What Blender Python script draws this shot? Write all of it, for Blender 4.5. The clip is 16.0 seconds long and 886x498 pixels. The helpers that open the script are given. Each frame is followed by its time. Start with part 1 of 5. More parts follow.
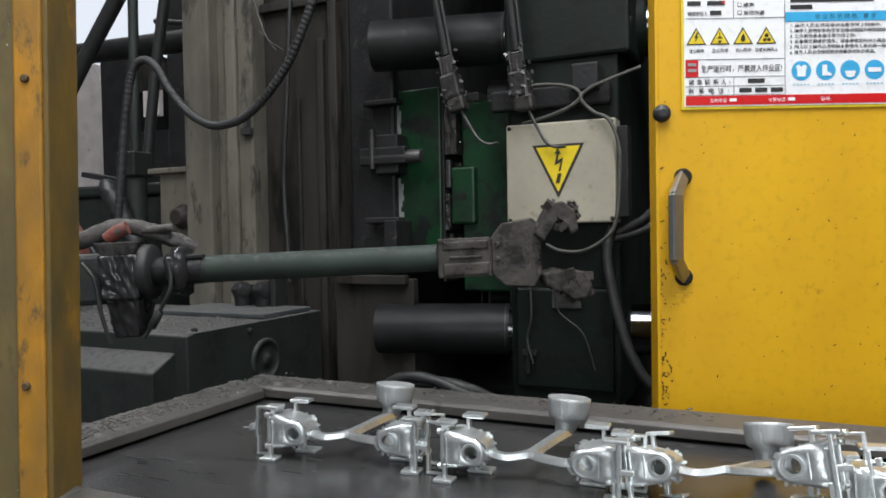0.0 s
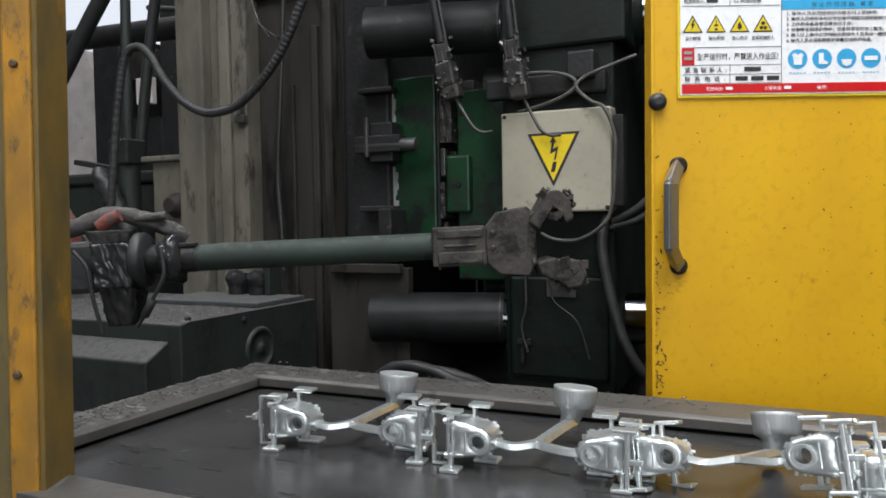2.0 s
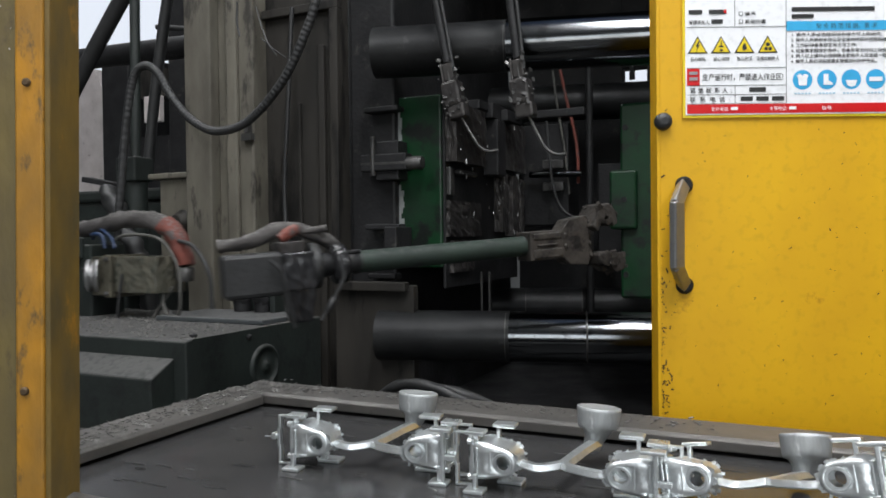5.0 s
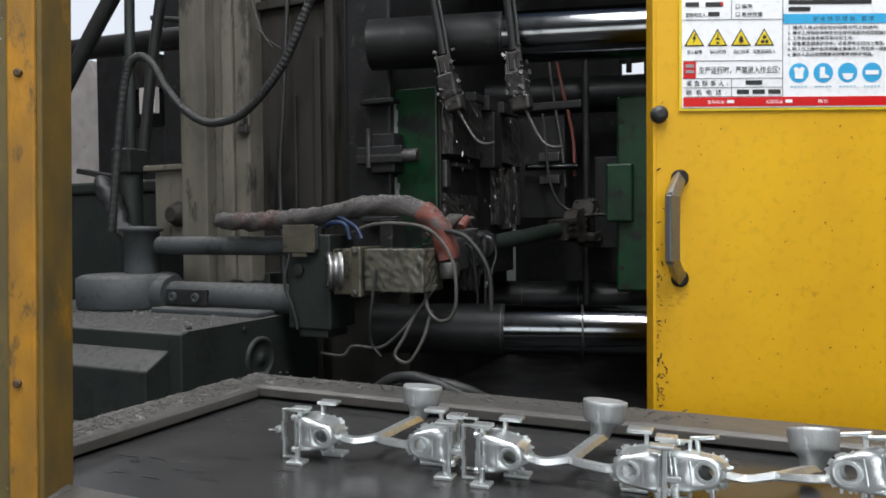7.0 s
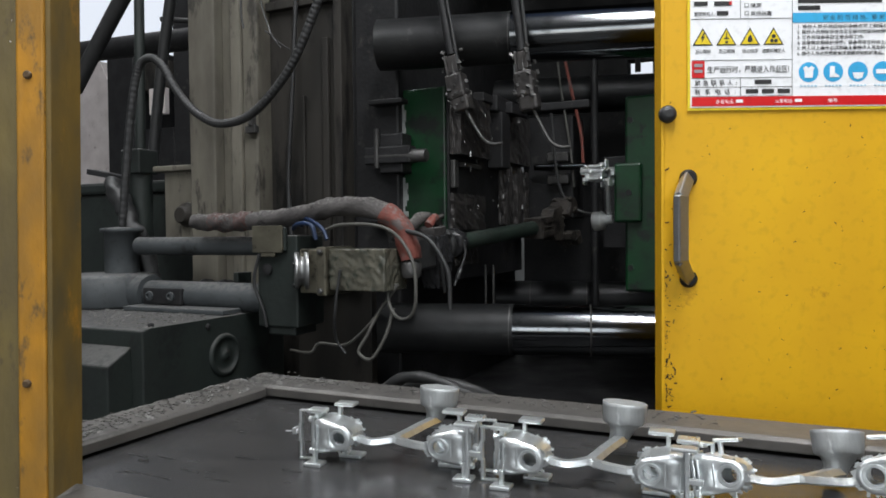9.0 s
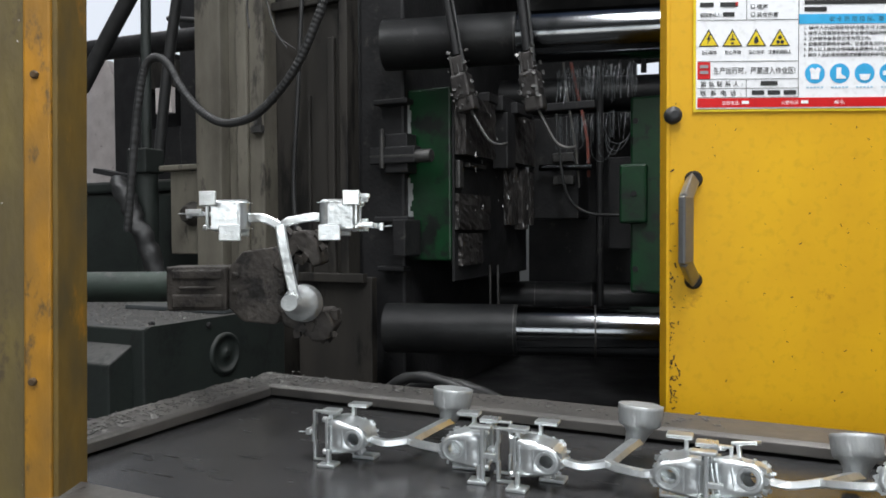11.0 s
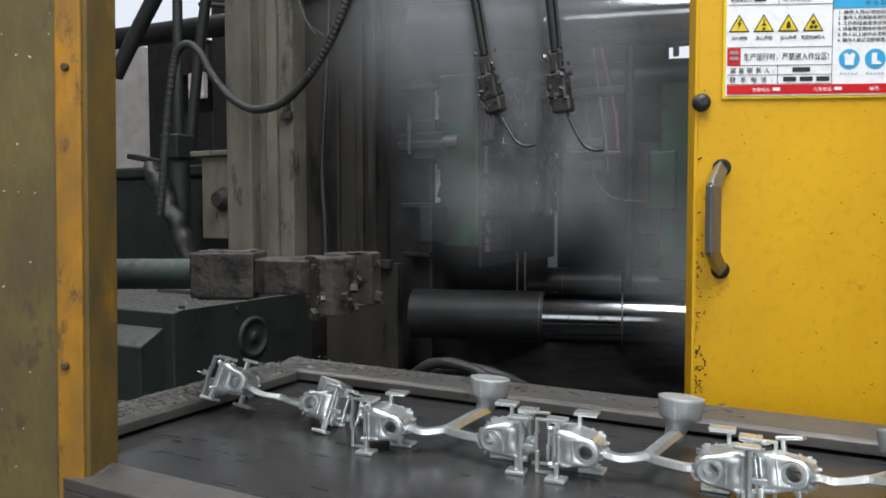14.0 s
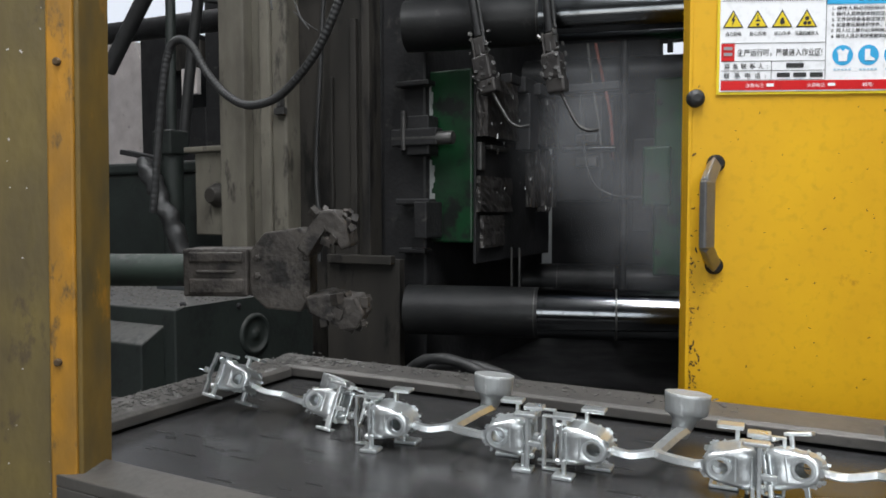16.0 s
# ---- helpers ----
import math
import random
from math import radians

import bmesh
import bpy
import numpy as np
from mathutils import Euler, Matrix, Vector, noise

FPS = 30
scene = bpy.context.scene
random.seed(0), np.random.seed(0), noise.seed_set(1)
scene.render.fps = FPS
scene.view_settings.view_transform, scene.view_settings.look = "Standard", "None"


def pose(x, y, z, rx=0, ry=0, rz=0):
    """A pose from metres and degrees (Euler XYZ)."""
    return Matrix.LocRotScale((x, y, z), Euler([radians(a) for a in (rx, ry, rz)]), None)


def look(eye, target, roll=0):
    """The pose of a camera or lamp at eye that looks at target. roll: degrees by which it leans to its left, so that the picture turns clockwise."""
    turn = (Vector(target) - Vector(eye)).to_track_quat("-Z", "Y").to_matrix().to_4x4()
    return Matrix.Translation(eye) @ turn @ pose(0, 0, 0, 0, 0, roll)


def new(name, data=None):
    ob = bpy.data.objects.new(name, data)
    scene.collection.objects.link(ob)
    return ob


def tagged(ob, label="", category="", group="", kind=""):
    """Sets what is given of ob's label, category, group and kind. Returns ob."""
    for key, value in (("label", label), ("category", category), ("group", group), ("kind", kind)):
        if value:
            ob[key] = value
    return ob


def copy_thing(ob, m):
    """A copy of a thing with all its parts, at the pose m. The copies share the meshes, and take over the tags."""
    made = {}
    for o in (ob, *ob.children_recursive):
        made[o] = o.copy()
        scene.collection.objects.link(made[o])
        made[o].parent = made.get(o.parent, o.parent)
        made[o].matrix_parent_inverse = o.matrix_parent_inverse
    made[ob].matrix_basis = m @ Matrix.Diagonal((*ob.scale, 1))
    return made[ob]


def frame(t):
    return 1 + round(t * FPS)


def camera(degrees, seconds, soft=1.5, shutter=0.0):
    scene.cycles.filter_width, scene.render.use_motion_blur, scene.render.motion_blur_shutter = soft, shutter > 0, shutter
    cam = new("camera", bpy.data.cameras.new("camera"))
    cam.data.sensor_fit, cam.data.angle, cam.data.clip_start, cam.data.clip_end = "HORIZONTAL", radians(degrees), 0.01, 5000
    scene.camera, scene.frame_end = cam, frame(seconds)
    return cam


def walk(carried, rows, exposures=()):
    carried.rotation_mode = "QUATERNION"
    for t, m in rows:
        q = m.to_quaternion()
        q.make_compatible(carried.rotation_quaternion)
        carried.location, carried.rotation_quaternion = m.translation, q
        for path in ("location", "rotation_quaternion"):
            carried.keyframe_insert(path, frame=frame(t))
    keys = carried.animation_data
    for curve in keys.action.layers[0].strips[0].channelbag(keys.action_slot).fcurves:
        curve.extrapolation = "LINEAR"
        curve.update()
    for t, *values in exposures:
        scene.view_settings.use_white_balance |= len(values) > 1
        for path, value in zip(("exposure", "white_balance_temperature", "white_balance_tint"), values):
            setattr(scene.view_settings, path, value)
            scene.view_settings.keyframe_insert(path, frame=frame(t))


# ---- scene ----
cam = camera(62.2, 16.0, soft=1.7, shutter=0.4)
EYE = Vector((0.0, 0.0, 1.40))


def gaze(yaw, pitch, roll, dx, dy, dz):
    """Camera pose from the heading, the tilt, the lean and a small sway of the hand-held camera."""
    y, p = radians(yaw), radians(pitch)
    way = Vector((-math.sin(y) * math.cos(p), math.cos(y) * math.cos(p), math.sin(p)))
    eye = EYE + Vector((dx, dy, dz))
    return look(eye, eye + way, roll)


# seconds, yaw, pitch, roll, sway in metres
PATH = [
    (0, -0.0000, -1.5000, -1.0000, 0.0000, 0.0000, -0.0000),
    (0.5, -0.0469, -1.7013, -1.1230, 0.0001, 0.0021, -0.0006),
    (1, -0.0139, -1.9215, -1.0083, 0.0019, 0.0039, 0.0003),
    (1.5, 0.0148, -2.2285, -0.9455, 0.0019, 0.0067, 0.0000),
    (2, -0.3716, -2.3594, -0.9066, 0.0011, 0.0063, -0.0013),
    (2.5, -0.5949, -2.4465, -0.9469, 0.0021, 0.0040, -0.0021),
    (3, -0.8477, -2.4935, -0.8593, 0.0016, 0.0013, -0.0019),
    (3.5, -0.2038, -1.7197, -0.7232, -0.0001, 0.0017, -0.0011),
    (4, -0.0083, -1.0612, -0.6325, -0.0019, 0.0015, -0.0008),
    (6.5, -0.2008, -0.9092, -0.6763, -0.0029, 0.0058, -0.0011),
    (7, -0.3153, -1.5103, -0.5371, 0.0002, 0.0059, -0.0011),
    (7.5, -0.4044, -1.8719, -0.4120, 0.0010, 0.0051, -0.0015),
    (8, 0.1604, -1.6689, -0.4952, 0.0013, 0.0058, -0.0001),
    (8.5, 0.4117, -1.6565, -0.5008, 0.0022, 0.0073, 0.0006),
    (9, 0.3837, -1.5181, -0.5845, 0.0034, 0.0059, 0.0002),
    (11.5, 0.9633, -1.5296, -0.2722, 0.0050, 0.0046, 0.0022),
    (12, 1.1347, -1.6412, -0.2334, 0.0077, 0.0019, 0.0031),
    (12.5, 1.1135, -1.8229, -0.1853, 0.0079, 0.0017, 0.0032),
    (13, 3.0251, -2.4726, 0.2088, 0.0171, -0.0024, 0.0084),
    (13.5, 3.0664, -3.1101, 0.0924, 0.0205, -0.0034, 0.0095),
    (14, 3.1468, -2.7715, -0.1302, 0.0185, -0.0003, 0.0105),
    (14.5, 3.4288, -2.7777, -0.0370, 0.0186, 0.0010, 0.0114),
    (15, 3.3519, -3.0684, -0.1360, 0.0202, 0.0006, 0.0108),
    (15.5, 3.0297, -3.0121, -0.0795, 0.0192, 0.0004, 0.0100),
    (16, 2.7072, -3.0701, -0.1466, 0.0184, 0.0008, 0.0097),
]
walk(cam, [(t, gaze(*r)) for t, *r in PATH])

# ---- light: workshop daylight through roof lights and the windows behind the camera ----
world = bpy.data.worlds.new("world")
scene.world = world
world.use_nodes = True
sky = world.node_tree.nodes.new("ShaderNodeTexSky")
sky.sky_type, sky.sun_disc = "NISHITA", False
sky.sun_elevation, sky.sun_rotation = radians(50), radians(200)
back = world.node_tree.nodes["Background"]
back.inputs["Strength"].default_value = 0.1
world.node_tree.links.new(sky.outputs[0], back.inputs["Color"])
scene.view_settings.exposure = 0.0


def area(name, eye, target, sx, sy, power, colour=(1, 1, 1)):
    d = bpy.data.lights.new(name, "AREA")
    d.shape, d.size, d.size_y, d.energy, d.color = "RECTANGLE", sx, sy, power, colour
    ob = new(name, d)
    ob.matrix_world = look(eye, target)
    return ob


for x, y, w, l, power in ((-2.6, -1.2, 0.8, 3.6, 140), (0.55, -0.1, 0.4, 3.0, 222), (3.1, -1.2, 0.8, 3.6, 90), (-2.6, 3.6, 0.8, 3.6, 100), (3.1, 3.6, 0.8, 3.6, 50)):
    area("roof_light", (x, y, 5.42), (x, y, 0.0), w, l, power, (0.97, 0.985, 1.0))
area("window_light", (-0.6, -5.9, 2.6), (-0.6, 0.0, 1.9), 5.0, 2.2, 135, (0.95, 0.98, 1.0))


# ---- materials ----
def lin(r, g, b):
    f = lambda c: c / 12.92 if c <= 0.04045 else ((c + 0.055) / 1.055) ** 2.4
    return (f(r / 255), f(g / 255), f(b / 255), 1)


def material(name, a, b, rough=0.6, metal=0.0, scale=6.0, fine=60.0, bump=0.15, spot=None, spots=0.62, spot_scale=9.0,
             dust=0.0, dust_colour=(0.16, 0.155, 0.145, 1), stretch=(1, 1, 1), varied=0.0, rough_var=0.15):
    """Two-scale mottled surface: colours a and b, darker or worn spots, dust on what faces up, fine relief."""
    m = bpy.data.materials.new(name)
    m.use_nodes = True
    nt = m.node_tree
    n, link = nt.nodes, nt.links.new
    bsdf = n["Principled BSDF"]
    tc = n.new("ShaderNodeTexCoord")
    mp = n.new("ShaderNodeMapping")
    mp.inputs["Scale"].default_value = stretch
    link(tc.outputs["Object"], mp.inputs["Vector"])

    def noise_tex(s, detail):
        t = n.new("ShaderNodeTexNoise")
        t.inputs["Scale"].default_value, t.inputs["Detail"].default_value = s, detail
        link(mp.outputs[0], t.inputs["Vector"])
        return t

    def ramp(src, lo, hi):
        r = n.new("ShaderNodeMapRange")
        r.inputs["From Min"].default_value, r.inputs["From Max"].default_value = lo, hi
        link(src, r.inputs["Value"])
        return r.outputs["Result"]

    def mix(fac, c1, c2):
        x = n.new("ShaderNodeMix")
        x.data_type = "RGBA"
        link(fac, x.inputs[0]) if hasattr(fac, "links") else None
        for c, i in ((c1, 6), (c2, 7)):
            if hasattr(c, "links"):
                link(c, x.inputs[i])
            else:
                x.inputs[i].default_value = c
        return x.outputs[2]

    big, small = noise_tex(scale, 5), noise_tex(fine, 4)
    col = mix(ramp(big.outputs[0], 0.32, 0.68), a, b)
    dark = tuple(c * 0.72 for c in a[:3]) + (1,)
    col = mix(ramp(small.outputs[0], 0.52, 0.95), col, dark)
    if spot:
        s = noise_tex(spot_scale, 8)
        s.inputs["Roughness"].default_value = 0.68
        col = mix(ramp(s.outputs[0], spots, spots + 0.08), col, spot)
    if dust:
        geo = n.new("ShaderNodeNewGeometry")
        sep = n.new("ShaderNodeSeparateXYZ")
        link(geo.outputs["Normal"], sep.inputs[0])
        up = ramp(sep.outputs["Z"], 0.25, 0.95)
        mul = n.new("ShaderNodeMath")
        mul.operation = "MULTIPLY"
        link(up, mul.inputs[0])
        link(ramp(small.outputs[0], 0.75 - 0.6 * dust, 0.8 - 0.3 * dust), mul.inputs[1])
        col = mix(mul.outputs[0], col, dust_colour)
    if varied:
        info = n.new("ShaderNodeObjectInfo")
        hsv = n.new("ShaderNodeHueSaturation")
        link(ramp(info.outputs["Random"], -0.5 / varied, 1.5 / varied), hsv.inputs["Value"])
        hsv.inputs["Value"].default_value = 1
        link(col, hsv.inputs["Color"])
        col = hsv.outputs[0]
    link(col, bsdf.inputs["Base Color"])
    rr = n.new("ShaderNodeMapRange")
    rr.inputs["To Min"].default_value, rr.inputs["To Max"].default_value = max(0.02, rough - rough_var), min(1, rough + rough_var)
    link(big.outputs[0], rr.inputs["Value"])
    link(rr.outputs["Result"], bsdf.inputs["Roughness"])
    bsdf.inputs["Metallic"].default_value = metal
    if bump:
        bp = n.new("ShaderNodeBump")
        bp.inputs["Strength"].default_value, bp.inputs["Distance"].default_value = bump, 0.004
        link(small.outputs[0], bp.inputs["Height"])
        link(bp.outputs[0], bsdf.inputs["Normal"])
    return m


def glow(name, colour, strength):
    m = bpy.data.materials.new(name)
    m.use_nodes = True
    b = m.node_tree.nodes["Principled BSDF"]
    b.inputs["Base Color"].default_value = (0, 0, 0, 1)
    b.inputs["Emission Color"].default_value = colour
    b.inputs["Emission Strength"].default_value = strength
    return m


YELLOW = material("yellow_paint", lin(228, 176, 6), lin(214, 161, 5), 0.56, 0, 3, 45, 0.0, lin(168, 118, 10), 0.64, 7, rough_var=0.06)
# post tones go face by face: dull flange, bright corner strip, olive web
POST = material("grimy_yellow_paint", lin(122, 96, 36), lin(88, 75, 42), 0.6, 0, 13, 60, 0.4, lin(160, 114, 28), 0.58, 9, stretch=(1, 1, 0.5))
POST_OLIVE = material("mottled_olive_paint", lin(114, 99, 54), lin(86, 75, 50), 0.6, 0, 11, 60, 0.4, lin(76, 64, 46), 0.56, 12, stretch=(1, 1, 0.5))
POST_BRIGHT = material("mottled_orange_yellow_paint", lin(188, 131, 24), lin(128, 96, 40), 0.55, 0, 15, 60, 0.4, lin(92, 74, 44), 0.55, 17, stretch=(1, 1, 0.5))
CONCRETE = material("oily_concrete", (0.10, 0.098, 0.092, 1), (0.06, 0.06, 0.058, 1), 0.7, 0, 1.5, 30, 0.3, (0.03, 0.03, 0.03, 1), 0.6, 2)
PLASTER = material("grey_plaster", (0.36, 0.37, 0.37, 1), (0.28, 0.29, 0.29, 1), 0.85, 0, 1.2, 20, 0.1)
ROOF = material("roof_sheet", (0.30, 0.31, 0.32, 1), (0.24, 0.25, 0.26, 1), 0.6, 0, 1.0, 20, 0.1)
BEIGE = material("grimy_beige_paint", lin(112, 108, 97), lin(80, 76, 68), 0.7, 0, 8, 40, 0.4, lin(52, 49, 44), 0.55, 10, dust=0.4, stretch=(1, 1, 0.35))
PANEL = material("dark_beige_sheet", lin(56, 53, 49), lin(35, 34, 32), 0.6, 0, 5, 40, 0.35, lin(21, 20, 19), 0.52, 7, stretch=(1, 1, 0.25))
SOOT = material("sooty_steel", (0.026, 0.026, 0.027, 1), (0.013, 0.013, 0.014, 1), 0.5, 0.1, 7, 60, 0.5, (0.05, 0.048, 0.045, 1), 0.60, 13, dust=0.25, dust_colour=(0.05, 0.05, 0.048, 1))
STEEL = material("stained_steel", (0.10, 0.098, 0.095, 1), (0.045, 0.044, 0.043, 1), 0.42, 0.5, 14, 70, 0.5, (0.22, 0.22, 0.22, 1), 0.66, 30)
DIESTEEL = material("die_steel", (0.075, 0.070, 0.067, 1), (0.030, 0.028, 0.028, 1), 0.34, 0.35, 14, 70, 0.5, (0.2, 0.195, 0.19, 1), 0.62, 20)
GREEN = material("machine_green_paint", lin(3, 60, 28), lin(5, 40, 20), 0.45, 0, 7, 50, 0.2, lin(12, 18, 15), 0.52, 8)
DARKGREEN = material("oily_dark_green_paint", lin(13, 27, 21), lin(9, 17, 14), 0.5, 0, 5, 50, 0.25, lin(7, 9, 8), 0.53, 8, dust=0.2, dust_colour=(0.018, 0.018, 0.017, 1))
BASEGREEN = material("dusty_grey_green_paint", lin(34, 41, 38), lin(25, 31, 29), 0.6, 0, 5, 45, 0.4, lin(19, 23, 22), 0.55, 9, dust=0.95, dust_colour=(0.072, 0.070, 0.067, 1))
ARMGREEN = material("dusty_arm_green_paint", lin(40, 54, 46), lin(32, 42, 37), 0.65, 0, 8, 60, 0.2, lin(29, 32, 31), 0.56, 12, dust=0.4, dust_colour=(0.056, 0.060, 0.055, 1))
ARMGREY = material("dusty_grey_paint", lin(66, 70, 72), lin(52, 56, 58), 0.65, 0, 8, 60, 0.3, lin(38, 40, 40), 0.58, 12, dust=0.7, dust_colour=(0.105, 0.103, 0.10, 1))
GRIP = material("slag_covered_iron", lin(72, 67, 62), lin(48, 44, 41), 0.62, 0.2, 18, 70, 0.8, lin(27, 24, 22), 0.52, 20, dust=0.45, dust_colour=(0.11, 0.106, 0.10, 1))
CHROME = material("oily_chrome", (0.15, 0.155, 0.16, 1), (0.085, 0.09, 0.095, 1), 0.15, 1.0, 5, 90, 0.02, (0.06, 0.062, 0.065, 1), 0.56, 9, rough_var=0.06)
TIEBLACK = material("dark_coated_bar", (0.030, 0.031, 0.031, 1), (0.013, 0.013, 0.014, 1), 0.42, 0.4, 6, 60, 0.25, (0.05, 0.05, 0.05, 1), 0.60, 10)
ALU = material("raw_cast_aluminium", (0.82, 0.85, 0.855, 1), (0.66, 0.69, 0.695, 1), 0.33, 0.84, 22, 90, 0.25, (0.86, 0.88, 0.88, 1), 0.60, 40, rough_var=0.16)
ALUMATT = material("frosted_cast_aluminium", (0.46, 0.475, 0.475, 1), (0.33, 0.345, 0.345, 1), 0.5, 0.5, 30, 160, 0.4, (0.60, 0.615, 0.615, 1), 0.60, 50, rough_var=0.12, stretch=(1, 1, 0.3))
BELT = material("oily_black_rubber", (0.033, 0.033, 0.034, 1), (0.050, 0.049, 0.049, 1), 0.22, 0.0, 9, 90, 0.12, (0.055, 0.053, 0.05, 1), 0.64, 22, rough_var=0.12, stretch=(1, 3, 1))
RAIL = material("worn_rail_steel", (0.135, 0.126, 0.116, 1), (0.08, 0.076, 0.071, 1), 0.46, 0.35, 8, 60, 0.25, (0.045, 0.043, 0.04, 1), 0.58, 9, dust=0.4, dust_colour=(0.12, 0.114, 0.106, 1))
CRUST = material("crumbled_dross", (0.17, 0.165, 0.155, 1), (0.09, 0.087, 0.082, 1), 0.75, 0.1, 45, 190, 0.8, (0.31, 0.30, 0.29, 1), 0.62, 60)
BLUE = material("conveyor_blue_paint", lin(18, 32, 92), lin(14, 24, 66), 0.45, 0, 5, 50, 0.1, lin(20, 20, 30), 0.62, 8)
RUBBER = material("dusty_black_rubber", (0.020, 0.0205, 0.021, 1), (0.03, 0.0305, 0.031, 1), 0.5, 0, 20, 80, 0.4, dust=0.4, dust_colour=(0.06, 0.059, 0.056, 1))
PLASTIC = material("black_plastic_film", (0.018, 0.018, 0.019, 1), (0.03, 0.03, 0.032, 1), 0.16, 0, 20, 26, 0.7, rough_var=0.08)
HOSE = material("dirty_grey_hose_sleeve", lin(82, 79, 77), lin(60, 57, 57), 0.85, 0, 14, 90, 0.7, lin(40, 37, 37), 0.58, 18, dust=0.5)
REDSLEEVE = material("faded_red_sleeve", lin(126, 62, 50), lin(96, 58, 52), 0.8, 0, 14, 90, 0.7, lin(80, 72, 70), 0.54, 18, dust=0.5)
REDDULL = material("dull_red_tape", lin(86, 58, 54), lin(70, 60, 58), 0.85, 0, 14, 90, 0.7, lin(58, 54, 53), 0.52, 18, dust=0.5)
RUST = material("rusty_rivet", lin(92, 70, 40), lin(70, 56, 38), 0.7, 0, 60, 200, 0.3)
PALECABLE = material("pale_grey_cable", lin(90, 89, 84), lin(66, 65, 62), 0.6, 0, 20, 80, 0.2)
BLUECABLE = material("blue_cable", lin(30, 50, 84), lin(24, 40, 66), 0.5, 0, 20, 80, 0.1)
BRASSFILM = material("dusty_clear_film", lin(98, 95, 84), lin(70, 70, 62), 0.28, 0, 22, 40, 0.5, lin(44, 52, 46), 0.56, 16, rough_var=0.14)
BRASS = material("dusty_gearbox_metal", lin(112, 108, 94), lin(82, 79, 69), 0.42, 0.5, 10, 60, 0.3, lin(50, 48, 42), 0.56, 18)
CREAM = material("cream_box_paint", lin(174, 169, 152), lin(152, 146, 130), 0.5, 0, 4, 50, 0.1, lin(116, 108, 90), 0.60, 7)
HANDLE = material("brushed_steel", (0.42, 0.42, 0.42, 1), (0.34, 0.34, 0.34, 1), 0.36, 0.9, 20, 120, 0.05)
WHITE = material("sign_white", lin(248, 249, 251), lin(243, 244, 247), 0.4, 0, 3, 60, 0.0)
SIGNRED = material("sign_red", lin(214, 22, 24), lin(204, 18, 22), 0.4, 0, 5, 60, 0.0)
SIGNBLUE = material("sign_blue", lin(64, 176, 226), lin(56, 166, 218), 0.4, 0, 5, 60, 0.0)
SIGNPALE = material("sign_pale_blue", lin(176, 208, 226), lin(166, 200, 220), 0.4, 0, 5, 60, 0.0)
SIGNYELLOW = material("sign_yellow", lin(238, 210, 40), lin(228, 200, 36), 0.4, 0, 5, 60, 0.0)
SIGNBLACK = material("sign_black", (0.02, 0.02, 0.02, 1), (0.03, 0.03, 0.03, 1), 0.5, 0, 5, 60, 0.0)
SIGNGREY = material("sign_grey", (0.35, 0.35, 0.36, 1), (0.28, 0.28, 0.29, 1), 0.5, 0, 5, 60, 0.0)
LIGHTCAB = material("pale_cabinet_paint", lin(205, 198, 196), lin(180, 172, 170), 0.6, 0, 6, 60, 0.2, lin(120, 112, 110), 0.62, 12)
for dull in (SOOT, DARKGREEN, TIEBLACK, PANEL, DIESTEEL):
    dull.node_tree.nodes["Principled BSDF"].inputs["Specular IOR Level"].default_value = 0.28
SKYGLOW = glow("bright_daylight", (0.84, 0.90, 1.0, 1), 0.95)


# ---- mesh helpers ----
def part(name, bm, mat, parent=None, label="", smooth=False):
    me = bpy.data.meshes.new(name)
    if smooth:
        for f in bm.faces:
            f.smooth = True
    bm.to_mesh(me)
    bm.free()
    me.materials.append(mat)
    ob = new(name, me)
    if parent:
        ob.parent = parent
    if label:
        tagged(ob, label)
    return ob


def empty(name, m, label, category, group="", kind=""):
    ob = new(name)
    ob.empty_display_size = 0.05
    ob.matrix_world = m
    return tagged(ob, label, category, group, kind)


def box(bm, x0, x1, y0, y1, z0, z1, bevel=0.0, m=None):
    ret = bmesh.ops.create_cube(bm, size=1)
    vs = ret["verts"]
    bmesh.ops.scale(bm, vec=(x1 - x0, y1 - y0, z1 - z0), verts=vs)
    bmesh.ops.translate(bm, vec=((x0 + x1) / 2, (y0 + y1) / 2, (z0 + z1) / 2), verts=vs)
    if m is not None:
        bmesh.ops.transform(bm, matrix=m, verts=vs)
    if bevel:
        es = list({e for v in vs for e in v.link_edges})
        bmesh.ops.bevel(bm, geom=es, offset=bevel, segments=2, affect="EDGES", profile=0.5)
    return bm


def slab_on(bm, m, sx, sy, sz):
    """A thin flake: eight corners and six faces."""
    v = [bm.verts.new(m @ Vector((x * sx, y * sy, z * sz))) for z in (-1, 1) for x, y in ((-1, -1), (1, -1), (1, 1), (-1, 1))]
    for f in ((3, 2, 1, 0), (4, 5, 6, 7), (0, 1, 5, 4), (1, 2, 6, 5), (2, 3, 7, 6), (3, 0, 4, 7)):
        bm.faces.new([v[i] for i in f])


def boxes(*specs, bevel=0.0):
    bm = bmesh.new()
    for s in specs:
        box(bm, *s, bevel=bevel)
    return bm


def end_caps(bm, rings):
    """Close both ends with corners of their own, so that the edges stay crisp."""
    bm.faces.new([bm.verts.new(v.co) for v in rings[0][::-1]])
    bm.faces.new([bm.verts.new(v.co) for v in rings[-1]])


